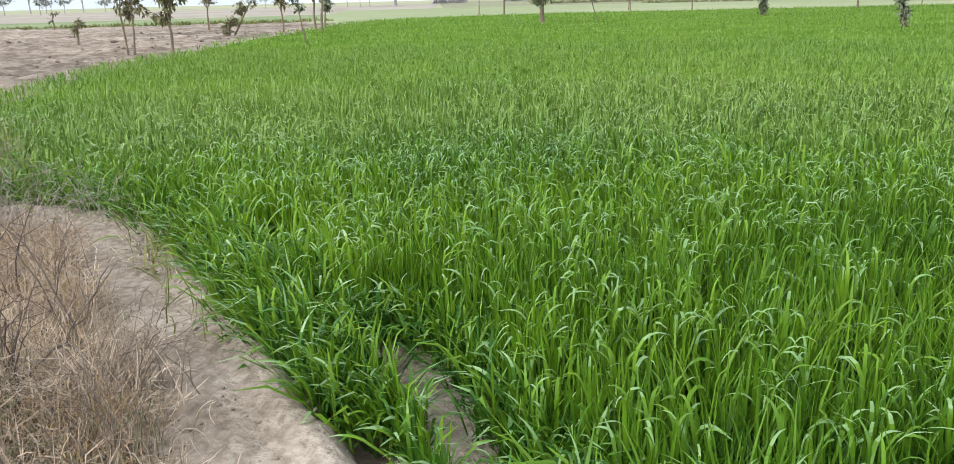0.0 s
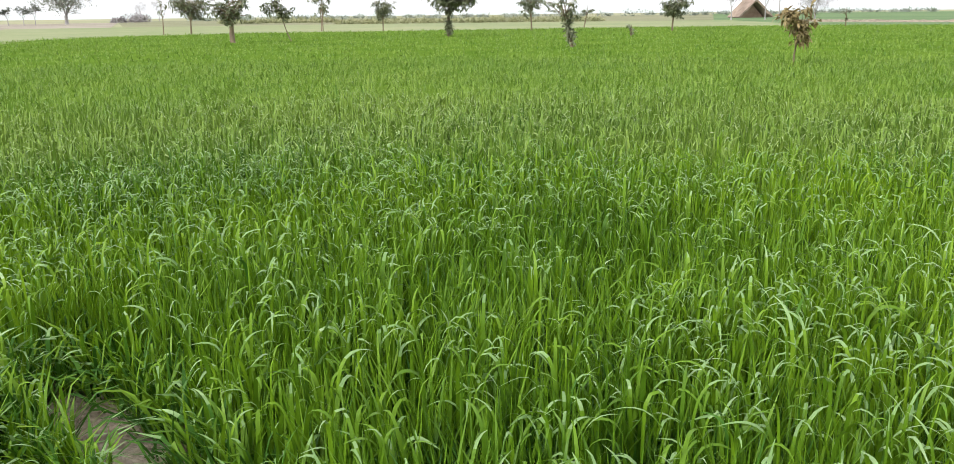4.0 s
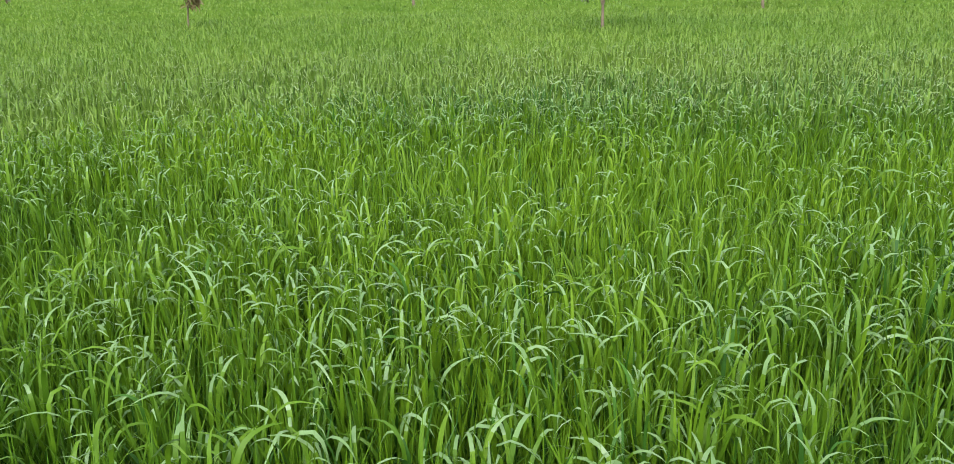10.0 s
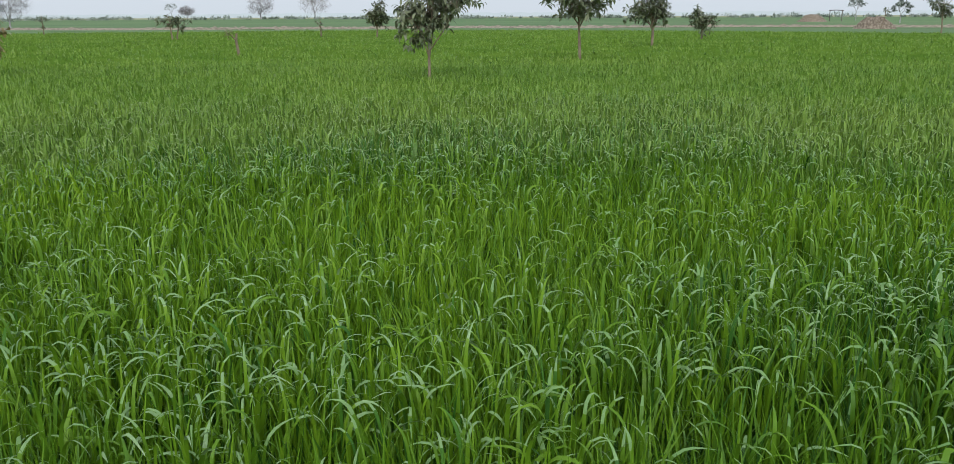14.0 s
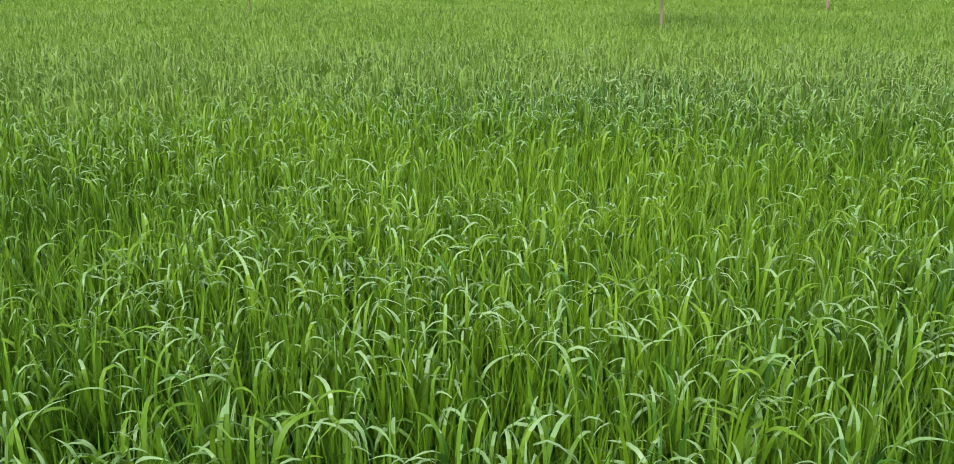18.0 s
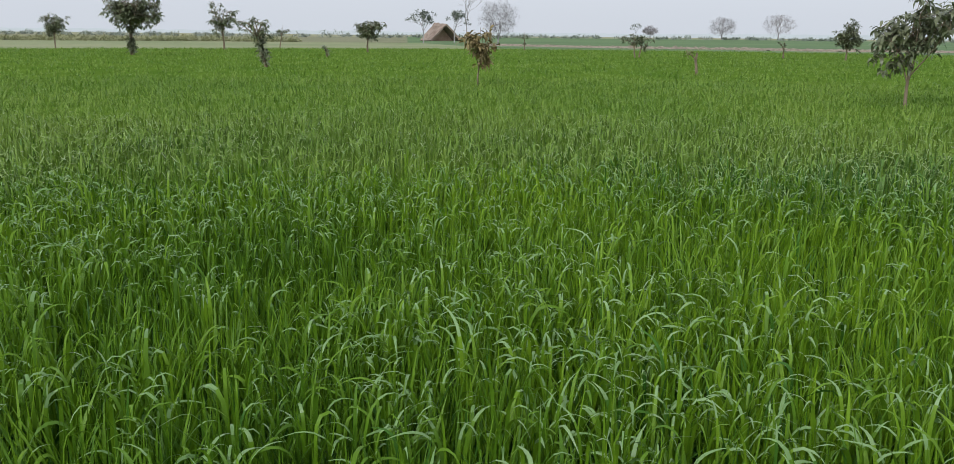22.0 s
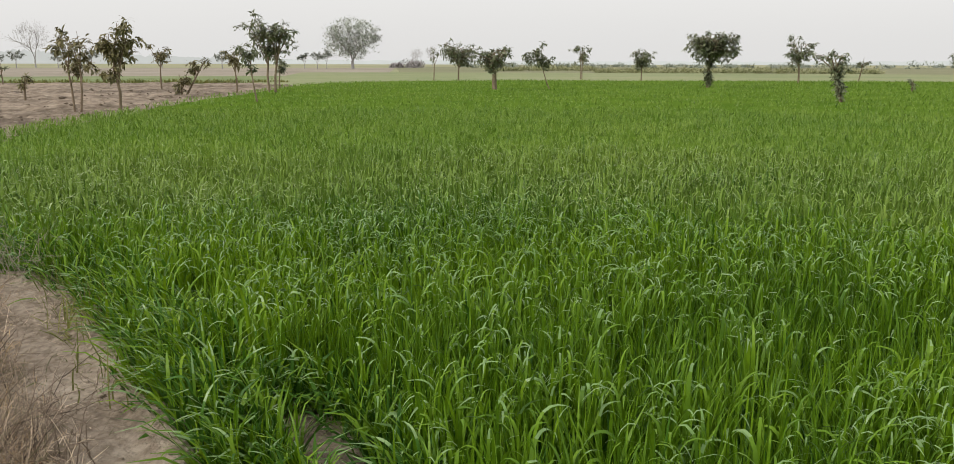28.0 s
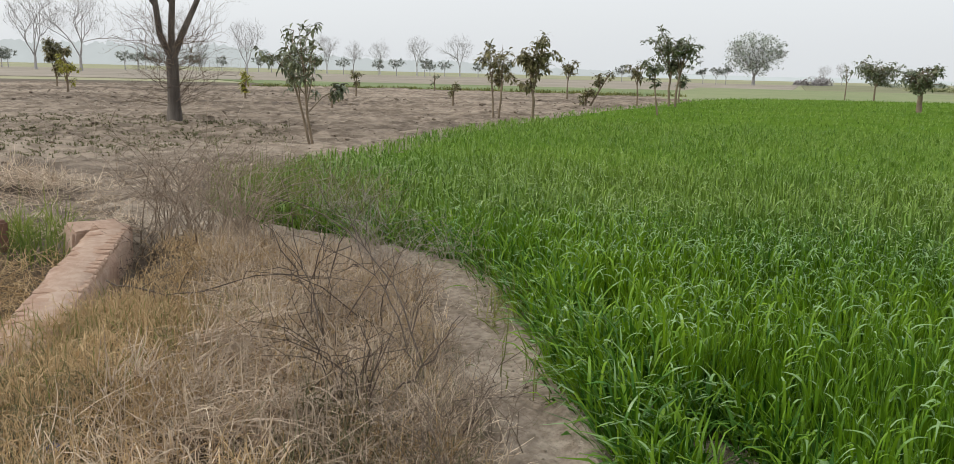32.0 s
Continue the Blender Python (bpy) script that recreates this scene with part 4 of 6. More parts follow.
#      place            height width leaves
for args in (
    dict(place=(-40.7, 77.1), h=3.9, w=2.6, leaves=420, seed=1, leaf=0.28, label="thin sparse young mango tree behind the wheat"),
    dict(place=(-30.0, 67.3), h=2.7, w=2.35, leaves=1200, seed=2, leaf=0.27, fork=0.5, low=0.5),
    dict(place=(-17.7, 49.1), h=3.7, w=3.45, leaves=4800, seed=3, leaf=0.27, skirt=0.07, low=0.40, fork=0.4, trunk=0.10, label="dense round-crowned dark mango tree standing in wheat"),
    dict(place=(-16.9, 65.6), h=3.65, w=2.75, leaves=1100, seed=4, leaf=0.27, low=0.35, trunk=0.07),
    dict(place=(-6.95, 33.4), h=2.1, w=1.5, leaves=700, seed=5, lean=(-0.5, 0), trunk=0.07, skirt=0.5, low=0.65, fork=0.6, label="leaning mango sapling with leaves down its trunk"),
    dict(place=(-15.0, 76.3), h=2.5, w=1.45, leaves=160, seed=6, leaf=0.26, lean=(0.4, 0), label="thin bent sapling at the edge of the wheat"),
    dict(place=(-7.0, 49.1), h=1, w=0.55, leaves=70, seed=7, label="small bent sapling just above the wheat"),
    dict(place=(-6.0, 62.1), h=2.75, w=2.5, leaves=1700, seed=8, leaf=0.26, low=0.3, trunk=0.07),
    dict(place=(0.66, 22.4), h=1.95, w=1.25, leaves=560, material=LEAF_RUSTY, seed=59, trunk=0.022, leaf=0.2, low=0.32, fork=0.3, droop=0.8, label="small mango sapling with drooping brownish-olive leaves in wheat"),
    dict(place=(6.1, 75.5), h=2.1, w=0.9, leaves=110, seed=10, label="thin sapling with two tufts of leaves"),
    dict(place=(11.2, 53.3), h=1.95, w=2.1, leaves=420, seed=11, stems=2, leaf=0.25, low=0.4, label="low mango sapling of two separate clumps"),
    dict(place=(21.0, 55.4), h=1.7, w=0.5, leaves=60, seed=12, label="thin sparse sapling in the wheat"),
    dict(place=(23.1, 51.1), h=2.7, w=1.8, leaves=1700, seed=13, leaf=0.24, low=0.2, fork=0.3, label="dense bushy young mango tree in the wheat"),
    dict(place=(8.6, 16.3), h=2.5, w=2.05, leaves=1500, seed=114, stems=1, leaf=0.19, fork=0.3, low=0.42, trunk=0.030, droop=0.9, label="young mango tree with forked pale stem standing in wheat"),
    dict(place=(16.5, 21.5), h=3.2, w=2.4, leaves=1500, seed=15, leaf=0.25, fork=0.42, low=0.42, trunk=0.045),
    dict(place=(26.2, 29.1), h=3.1, w=2.3, leaves=1700, seed=16, leaf=0.25, fork=0.25, low=0.22, trunk=0.06, label="bushy dark mango tree leafy almost to the wheat"),
    dict(place=(35.6, 35.5), h=2.2, w=1.9, leaves=1000, seed=17, leaf=0.25, fork=0.25, low=0.22, label="low bushy mango tree in the wheat"),
    dict(place=(56.0, 34.4), h=3.1, w=2.6, leaves=700, seed=18, leaf=0.26, fork=0.4, low=0.4),
    dict(place=(-43.9, 60.7), h=3.65, w=4.1, leaves=2600, trunk=0.07, seed=19, leaf=0.27, low=0.3, fork=0.35),
    dict(place=(-25.6, 38.7), h=2.7, w=2.25, leaves=1150, seed=20, leaf=0.24, low=0.42, fork=0.45, trunk=0.13, label="young mango tree with a thick short trunk in wheat"),
    dict(place=(-23.3, 40.7), h=2.7, w=1.75, leaves=700, seed=21, leaf=0.24, lean=(-0.75, -0.43), low=0.5, trunk=0.03, label="slender leaning mango sapling in the wheat"),
    dict(place=(-41.0, 77.4), h=3.5, w=2.3, leaves=260, seed=22, leaf=0.28, low=0.5),
    dict(place=(-48.5, 63.2), h=3, w=1.3, leaves=110, seed=23, leaf=0.26, low=0.6, label="slender sapling with a tuft of leaves"),
    dict(place=(-23.9, 20.9), h=2.45, w=1.1, leaves=300, seed=24, lean=(-0.25, -0.2), low=0.6, fork=0.6, trunk=0.035),
    dict(place=(-31.5, 28.5), h=3.9, w=2.35, leaves=1700, seed=25, stems=2, leaf=0.25, low=0.55, fork=0.4, trunk=0.06, label="tall young mango tree with paired pale trunks at the wheat's edge"),
    dict(place=(-39.0, 35.9), h=2.2, w=1.1, leaves=320, seed=26, leaf=0.25, low=0.55),
    dict(place=(-36.0, 30.1), h=2.55, w=1.25, leaves=380, material=LEAF_OLIVE, seed=27, leaf=0.26, low=0.55),
    dict(place=(-41.8, 29.8), h=2.75, w=1.55, leaves=300, material=LEAF_OLIVE, seed=28, leaf=0.26, low=0.6, label="sparse young mango tree with olive leaves on ploughed soil"),
    dict(place=(-35.1, 26.1), h=1.25, w=1.15, leaves=380, material=LEAF_OLIVE, seed=29, fork=0.15, low=0.15, label="low leafy mango bush at the wheat's edge"),
    dict(place=(-35.2, 26.3), h=2.05, w=1.15, leaves=260, material=LEAF_OLIVE, seed=30, lean=(0.6, 0.75), low=0.6, label="leaning mango sapling with an olive crown"),
    dict(place=(-25.5, 15.1), material=LEAF_OLIVE, h=2.9, w=1.5, leaves=520, seed=31, stems=2, leaf=0.24, low=0.5, fork=0.35, trunk=0.035, label="lanky young mango tree with two thin stems"),
    dict(place=(-22.7, 14.7), h=3.1, w=1.5, leaves=640, material=LEAF_OLIVE, seed=32, leaf=0.25, low=0.42, fork=0.3, trunk=0.045, droop=0.9, label="young mango tree with drooping leaf clusters beside the wheat"),
    dict(place=(-33.5, 17.7), h=1.25, w=0.85, leaves=150, material=LEAF_OLIVE, seed=33, low=0.6, label="small sapling with a tuft of leaves on ploughed soil"),
    dict(place=(-17.6, 5.85), h=2.75, w=1.9, leaves=680, material=LEAF, clump=(0.16, 0.52, 1.25), seed=34, stems=2, leaf=0.2, low=0.45, fork=0.35, trunk=0.027, lean=(-0.12, -0.42), droop=0.9, label="young mango tree with two thin twisting stems"),
    dict(place=(-48.5, 3.8), h=2.7, w=1.2, leaves=340, material=LEAF_FRESH, seed=35, low=0.15, fork=0.1, label="narrow sapling with yellowish-green leaves on bare soil"),
    dict(place=(-62.0, 4.3), h=3.6, w=2.0, leaves=1900, material=LEAF_OLIVE, seed=36, leaf=0.27, fork=0.12, low=0.1, label="dense bushy young tree leafy to the ground on bare soil"),
    dict(place=(-43.7, 11.4), h=2.0, w=0.9, leaves=260, material=LEAF_FRESH, seed=37, low=0.25, skirt=0.3, label="sapling with yellow-green drooping leaves on ploughed soil"),
    dict(place=(-46.5, 18.4), h=1.8, w=1.05, leaves=220, material=LEAF_OLIVE, seed=38, low=0.4),
    dict(place=(-30.6, 11.1), h=1, w=0.6, leaves=24, material=LEAF_OLIVE, seed=39, label="nearly leafless thin sapling on ploughed soil"),
    dict(place=(81.0, 56.3), h=2.5, w=1.0, leaves=120, seed=41, lean=(0.5, -0.3), low=0.6, label="thin bent sapling beside a heap of earth"),
    dict(place=(-59.7, 30.2), h=1.8, w=1.0, leaves=90, seed=40, label="thin sparse sapling on ploughed soil"),
):
    mango(**args)


def cut_stake(x, y):
    """A cut-back pale sapling trunk with a few leaves."""
    rng = np.random.default_rng(61)
    ob = thing("tree_stump", (x, y, 0), "pale cut-back sapling trunk with few leaves in wheat", "tree stump")
    part("trunk", tubes([([(0, 0, -0.05), (0.02, 0, 0.4), (-0.03, 0, 0.75), (0.0, 0, 1.02)], [0.055, 0.05, 0.046, 0.036]), ([(0, 0, 0.75), (-0.15, 0, 0.9), (-0.25, 0, 1.05)], [0.03, 0.02, 0.008])], 8), STEM, ob)
    n = 40
    root = np.array([(-0.25, 0, 0.98)]) + rng.normal(0, 0.07, (n, 3))
    part("leaves", blades(rng, root, rng.uniform(0, 6.28, n), np.full(n, 0.18), rng.normal(1.3, 0.4, n), rng.uniform(0.4, 1.2, n), np.full(n, 0.04), 4), LEAF_OLIVE, ob)


cut_stake(8.5, 30.4)


# ---- bare trees ----
def bare_tree(place, h, trunk, seed, material, fork=0.25, spread=0.55, levels=5, ring=5, leaves=0, leaf_mat=None, label="", name="bare_tree", suckers=0, split=3, droop=0.0, leaf=0.3, dome=None, stiff=0.45):
    rng = np.random.default_rng(seed)
    tree = thing(name, (place[0], place[1], 0), label, "tree")
    tips = []

    def grow(lines, p, d, length, r, level, wild=0.13):
        q = [p]
        for _ in range(3):
            d = d + rng.normal(0, wild, 3) + (0, 0, 0.05 - droop * (level > 2))
            d = d / np.linalg.norm(d)
            q.append(q[-1] + d * length / 3)
        lines.append((q, [r, r * 0.9, r * 0.8, r * 0.68 if level < levels else r * 0.3]))
        if level == levels:
            tips.append(q[-1])
            return
        for i in range(split if level < 2 else int(rng.integers(2, 4))):
            nd = d + rng.normal(0, spread, 3) * (1, 1, 0.6)
            nd[2] = max(nd[2], -0.1)
            start = q[-1] if i < 2 else q[2]
            grow(lines, start, nd / np.linalg.norm(nd), length * rng.uniform(0.6, 0.88), r * rng.uniform(0.5, 0.68), level + 1, wild)

    first = h * fork
    part("trunk", tubes([([(0, 0, -0.1), (0.0, 0.0, 0.05), (0.02, 0, first * 0.35), (0.01, 0, first * 0.7), (0, 0, first)], [trunk * 1.9, trunk * 1.35, trunk * 1.03, trunk * 0.97, trunk * 0.95])], 12), material, tree)
    for i in range(split):
        a = 6.283 * i / split + rng.uniform(0, 0.8)
        d = np.array([spread * 0.75 * math.cos(a), spread * 0.75 * math.sin(a), 1.0])
        limb = []
        grow(limb, np.array([0, 0, first * 0.97]), d / np.linalg.norm(d), h * 0.27, trunk * 0.62, 1)
        part("limb", tubes(limb, ring), material, tree)
    tangle = []
    for i in range(suckers):
        a = rng.uniform(0, 6.283)
        base_z = rng.uniform(0.25, first * 1.25)
        d = np.array([math.cos(a), math.sin(a), rng.uniform(0.0, 1.1)])
        grow(tangle, np.array([math.cos(a) * trunk * 0.6, math.sin(a) * trunk * 0.6, base_z]), d / np.linalg.norm(d), rng.uniform(0.45, 0.95), rng.uniform(0.007, 0.014), levels - 3, 0.30)
    if tangle:
        tagged(part("twig_tangle", tubes(tangle, 3), TWIG_BROWN, tree, "fine brown side shoots"), kind="stuff")
    if leaves:
        ends = np.array(tips)
        root = ends[rng.integers(0, len(ends), leaves)] + rng.normal(0, h * 0.025, (leaves, 3))
        n = leaves
        if dome:
            at = rng.normal(0, 1, (n // 12 + 1, 3))
            at *= (rng.uniform(0.25, 1, (len(at), 1)) ** 0.5) / np.linalg.norm(at, axis=1)[:, None]
            at = at * (dome[0] / 2, dome[0] / 2, (h - dome[1]) / 2) + (0, 0, (h + dome[1]) / 2)
            root = np.repeat(at, 12, 0)[:n] + rng.normal(0, 0.03 * h, (n, 3))
        part("crown", blades(rng, root, rng.uniform(0, 6.28, n), rng.normal(leaf, leaf * 0.2, n), rng.normal(1.2, 0.4, n), rng.uniform(0, 1, n), np.full(n, leaf * stiff), 3, rng.normal(0, 0.5, n)), leaf_mat, tree)
    return tree


bare_tree((-24.6, 4.4), 8.2, 0.165, 201, BARK, fork=0.225, spread=0.46, levels=6, split=3, suckers=75, ring=5, label="leafless grey-barked tree with forking limbs on ploughed soil")


def polar(az, r):
    a = radians(az)
    return (r * math.sin(a), r * math.cos(a))


FAR_BARE = "hazy leafless tree far across the fields"
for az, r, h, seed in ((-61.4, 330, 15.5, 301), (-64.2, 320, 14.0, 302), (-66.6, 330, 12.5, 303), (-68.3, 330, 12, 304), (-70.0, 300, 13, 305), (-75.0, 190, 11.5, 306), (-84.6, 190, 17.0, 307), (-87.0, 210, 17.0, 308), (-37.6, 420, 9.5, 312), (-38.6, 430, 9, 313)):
    bare_tree(polar(az, r), h, h * 0.016, seed, HAZED_BARK, fork=0.16, spread=0.36, levels=5, ring=3, leaves=1300, leaf_mat=HAZED_TWIG, leaf=h * 0.09, stiff=0.035, dome=(h * 0.62, h * 0.36), label=FAR_BARE)
bare_tree(polar(-42.75, 250), 14.2, 0.42, 320, HAZED_BARK, fork=0.16, spread=0.5, levels=5, ring=3, leaves=5200, leaf_mat=LEAF_HAZED, leaf=0.62, split=4, dome=(16.5, 2.6), name="leafy_tree", label="large rounded tree, its thin foliage coloured pale for haze")
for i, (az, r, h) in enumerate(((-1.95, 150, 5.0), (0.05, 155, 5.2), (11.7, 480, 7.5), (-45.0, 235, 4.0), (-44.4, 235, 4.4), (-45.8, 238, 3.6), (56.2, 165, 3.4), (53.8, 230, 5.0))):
    bare_tree(polar(az, r), h, 0.09, 330 + i, HAZED_BARK, fork=0.4, spread=0.6, levels=4, ring=3, leaves=800, leaf_mat=LEAF_HAZED_ROW, leaf=0.4, name="small_tree", label="small hazy tree with a round crown far off")
bare_tree(polar(0.85, 150), 7.6, 0.10, 341, HAZED_BARK, fork=0.45, spread=0.35, levels=4, ring=3, label="slim leafless tree beside the thatched hut")
bare_tree(polar(2.9, 150), 7.4, 0.14, 342, HAZED_BARK, fork=0.15, spread=0.7, levels=5, ring=3, leaves=4200, leaf_mat=HAZED_TWIG, leaf=0.7, stiff=0.045, dome=(6.6, 1.2), label="wide leafless tree with fine twigs near the hut")


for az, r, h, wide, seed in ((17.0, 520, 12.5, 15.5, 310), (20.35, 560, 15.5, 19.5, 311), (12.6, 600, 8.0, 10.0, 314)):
    bare_tree(polar(az, r), h, 0.35, seed, HAZED_BARK, fork=0.2, spread=0.6, levels=5, ring=3, leaves=3600, leaf_mat=HAZED_TWIG, leaf=1.6, stiff=0.05, dome=(wide, 2.2), label="hazy round-crowned tree of bare twigs on the horizon")


def far_row():
    """A loose row of small hazy orchard trees across the far fields."""
    rng = random.Random(77)
    kinds = [bare_tree((0, 0), 4.6 + 0.6 * k, 0.12, 350 + k, HAZED_BARK, fork=0.35, spread=0.5, levels=3, ring=3, leaves=260, leaf_mat=LEAF_HAZED_ROW, leaf=0.75, dome=(4.2 + 0.5 * k, 2.0), name="orchard_tree", label="small dark round orchard tree far off in haze") for k in range(3)]
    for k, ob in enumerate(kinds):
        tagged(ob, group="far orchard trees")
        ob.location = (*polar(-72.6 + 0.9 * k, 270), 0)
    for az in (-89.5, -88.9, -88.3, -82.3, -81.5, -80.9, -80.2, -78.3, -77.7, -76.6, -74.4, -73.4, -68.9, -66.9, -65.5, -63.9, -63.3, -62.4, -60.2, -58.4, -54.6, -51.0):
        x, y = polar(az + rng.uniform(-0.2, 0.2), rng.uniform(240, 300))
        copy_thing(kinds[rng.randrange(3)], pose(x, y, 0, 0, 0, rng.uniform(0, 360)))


far_row()


def tufts(name, a0, a1, r0, r1, count, tall, wide, mat, seed, label, category, per=18, lean=0.3):
    """Clumps of tall leaves along a ditch."""
    rng = np.random.default_rng(seed)
    a, r = np.radians(rng.uniform(a0, a1, count)), rng.uniform(r0, r1, count)
    at = np.stack([r * np.sin(a), r * np.cos(a), np.full(count, 0.05)], 1)
    size = np.repeat(rng.uniform(0.5, 1.0, count), per)
    n = count * per
    root = np.repeat(at, per, 0) + rng.normal(0, 0.3, (n, 3)) * (wide, wide, 0)
    v, f = blades(rng, root, rng.uniform(0, 6.283, n), tall * size * rng.uniform(0.6, 1.1, n), np.abs(rng.normal(lean, 0.3, n)), rng.uniform(0.2, 1.4, n), np.full(n, tall * 0.09), 4, power=2.0)
    tagged(link_mesh(name, v, f, mat), label, category, kind="stuff")


def bushes(name, a0, a1, r0, r1, count, tall, wide, mat, seed, label, category, per=60, leaf=0.5):
    """Rounded leafy mounds of uneven size, in loose groups: far hedges, thickets and cane."""
    rng = np.random.default_rng(seed)
    a, r = np.radians(rng.uniform(a0, a1, count)), rng.uniform(r0, r1, count)
    at = np.stack([r * np.sin(a), r * np.cos(a), np.zeros(count)], 1)
    size = rng.lognormal(-0.25, 0.25, count) * np.clip(0.75 + 0.5 * waves(at[:, :2], seed, 0.12 * r0), 0.25, 1.2)
    n = count * per
    ball = rng.normal(0, 1, (n, 3))
    ball *= (rng.uniform(0.3, 1, (n, 1)) ** 0.5) / np.linalg.norm(ball, axis=1)[:, None]
    ball[:, 2] = np.abs(ball[:, 2])
    root = np.repeat(at, per, 0) + ball * np.repeat(size, per)[:, None] * (wide / 2, wide / 2, tall)
    v, f = blades(rng, root, rng.uniform(0, 6.283, n), rng.normal(leaf, leaf * 0.25, n).clip(0.1), rng.uniform(0.2, 2.2, n), rng.uniform(0, 1, n), np.full(n, leaf * 0.42), 3, power=1.5)
    tagged(link_mesh(name, v, f, mat), label, category, kind="stuff")


bushes("cane_crop", -27, -10, 150, 172, 330, 1.0, 3.4, CANE, 381, "pale yellow-green strip of tall cane", "crop", per=40, leaf=0.5)
bushes("cane_crop", -34, -27, 190, 220, 130, 1.3, 4.0, CANE, 382, "pale yellow-green strip of tall cane", "crop", per=40, leaf=0.6)
bushes("far_bushes", 3, 62, 440, 560, 240, 2.2, 7.0, HAZED_BUSH, 383, "scattered low hazy bushes along the far fields", "bushes", leaf=1.15)
bushes("far_bushes", -36, 3, 330, 500, 170, 1.8, 7.0, HAZED_BUSH, 384, "scattered low hazy bushes along the far fields", "bushes", leaf=1.0)
bushes("far_thicket", -40.4, -38.4, 300, 330, 14, 3.6, 7.0, HAZED_TWIG, 385, "hazy purple-grey thicket far across the fields", "bushes", per=160, leaf=0.8)
tufts("ditch_weeds", -75, -47, 72, 74, 260, 0.5, 0.6, WEED, 386, "dull weeds along the ditch past the ploughed soil", "weeds", per=14)


def dirt_mound(az, r, h, wide, seed):
    ob = grid("dirt_mound", np.arange(-wide, wide + 0.01, wide / 12), np.arange(-wide / 2, wide / 2 + 0.01, wide / 12), lambda p: -0.1 + h * np.clip(1.1 - (p[:, 0] / wide) ** 2 - (2 * p[:, 1] / wide) ** 2, 0, 1) ** 1.2 + 0.12 * waves(p, seed, 1.4), PLOUGH)
    x, y = polar(az, r)
    ob.matrix_world = Matrix.Translation((x, y, 0)) @ Matrix.Rotation(-radians(az), 4, "Z")
    tagged(ob, "heap of pinkish-brown dug earth at the field's edge", "mound")


dirt_mound(54.9, 100, 1.4, 2.2, 391)
dirt_mound(51.4, 190, 1.6, 3.0, 392)


def wooden_frame(az, r):
    x, y = polar(az, r)
    ob = thing("wooden_frame", (x, y, 0.36), "rough grey frame of two posts and a beam", "frame")
    for sx in (-1.2, 1.2):
        part("post", tubes([([(sx, 0, -0.3), (sx, 0, 0.8), (sx * 1.02, 0, 2.0)], [0.09, 0.08, 0.075])], 7), BARK, ob)
    part("beam", tubes([([(-1.5, 0, 1.98), (0, 0, 2.05), (1.5, 0, 1.97)], [0.08, 0.085, 0.08])], 7), BARK, ob)
    ob.rotation_euler[2] = -radians(az)


wooden_frame(52.7, 205)


# ---- thatched hut ----
def hut():
    x, y = polar(-0.85, 200)
    ob = thing("thatched_hut", (x, y, 0), "low brown thatched hut with a steep roof at a field track", "hut")
    bm = bmesh.new()
    for sx in (-1, 1):
        pts = [(0.2, -1.9, 2.75), (-0.1, 2.1, 2.95), (sx * 2.6, 2.0, 0.2), (sx * 2.9, -2.0, 0.15)]
        face = bm.faces.new([bm.verts.new(p) for p in pts])
        ex = bmesh.ops.extrude_face_region(bm, geom=[face])
        for el in ex["geom"]:
            if isinstance(el, bmesh.types.BMVert):
                el.co += Vector((-sx * 0.16, 0, -0.2))
    bmesh.ops.recalc_face_normals(bm, faces=bm.faces)
    bmesh.ops.subdivide_edges(bm, edges=bm.edges, cuts=5, use_grid_fill=True)
    for v in bm.verts:
        v.co += 0.22 * Vector(noise.noise_vector(v.co * 1.1)) + 0.08 * Vector(noise.noise_vector(v.co * 3.1))
    part("roof", bm, THATCH, ob, "brown weathered thatch roof")
    bm = bmesh.new()
    face = bm.faces.new([bm.verts.new(p) for p in ((-2.3, 0, 0), (2.3, 0, 0), (0, 0, 2.4))])
    ex = bmesh.ops.extrude_face_region(bm, geom=[face])
    for el in ex["geom"]:
        if isinstance(el, bmesh.types.BMVert):
            el.co.y += 1.7
    bmesh.ops.recalc_face_normals(bm, faces=bm.faces)
    part("wall", bm, MORTAR, ob, "shaded mud end wall")
    ob.rotation_euler[2], ob.scale = radians(28), (1.42, 1.42, 1.42)


hut()


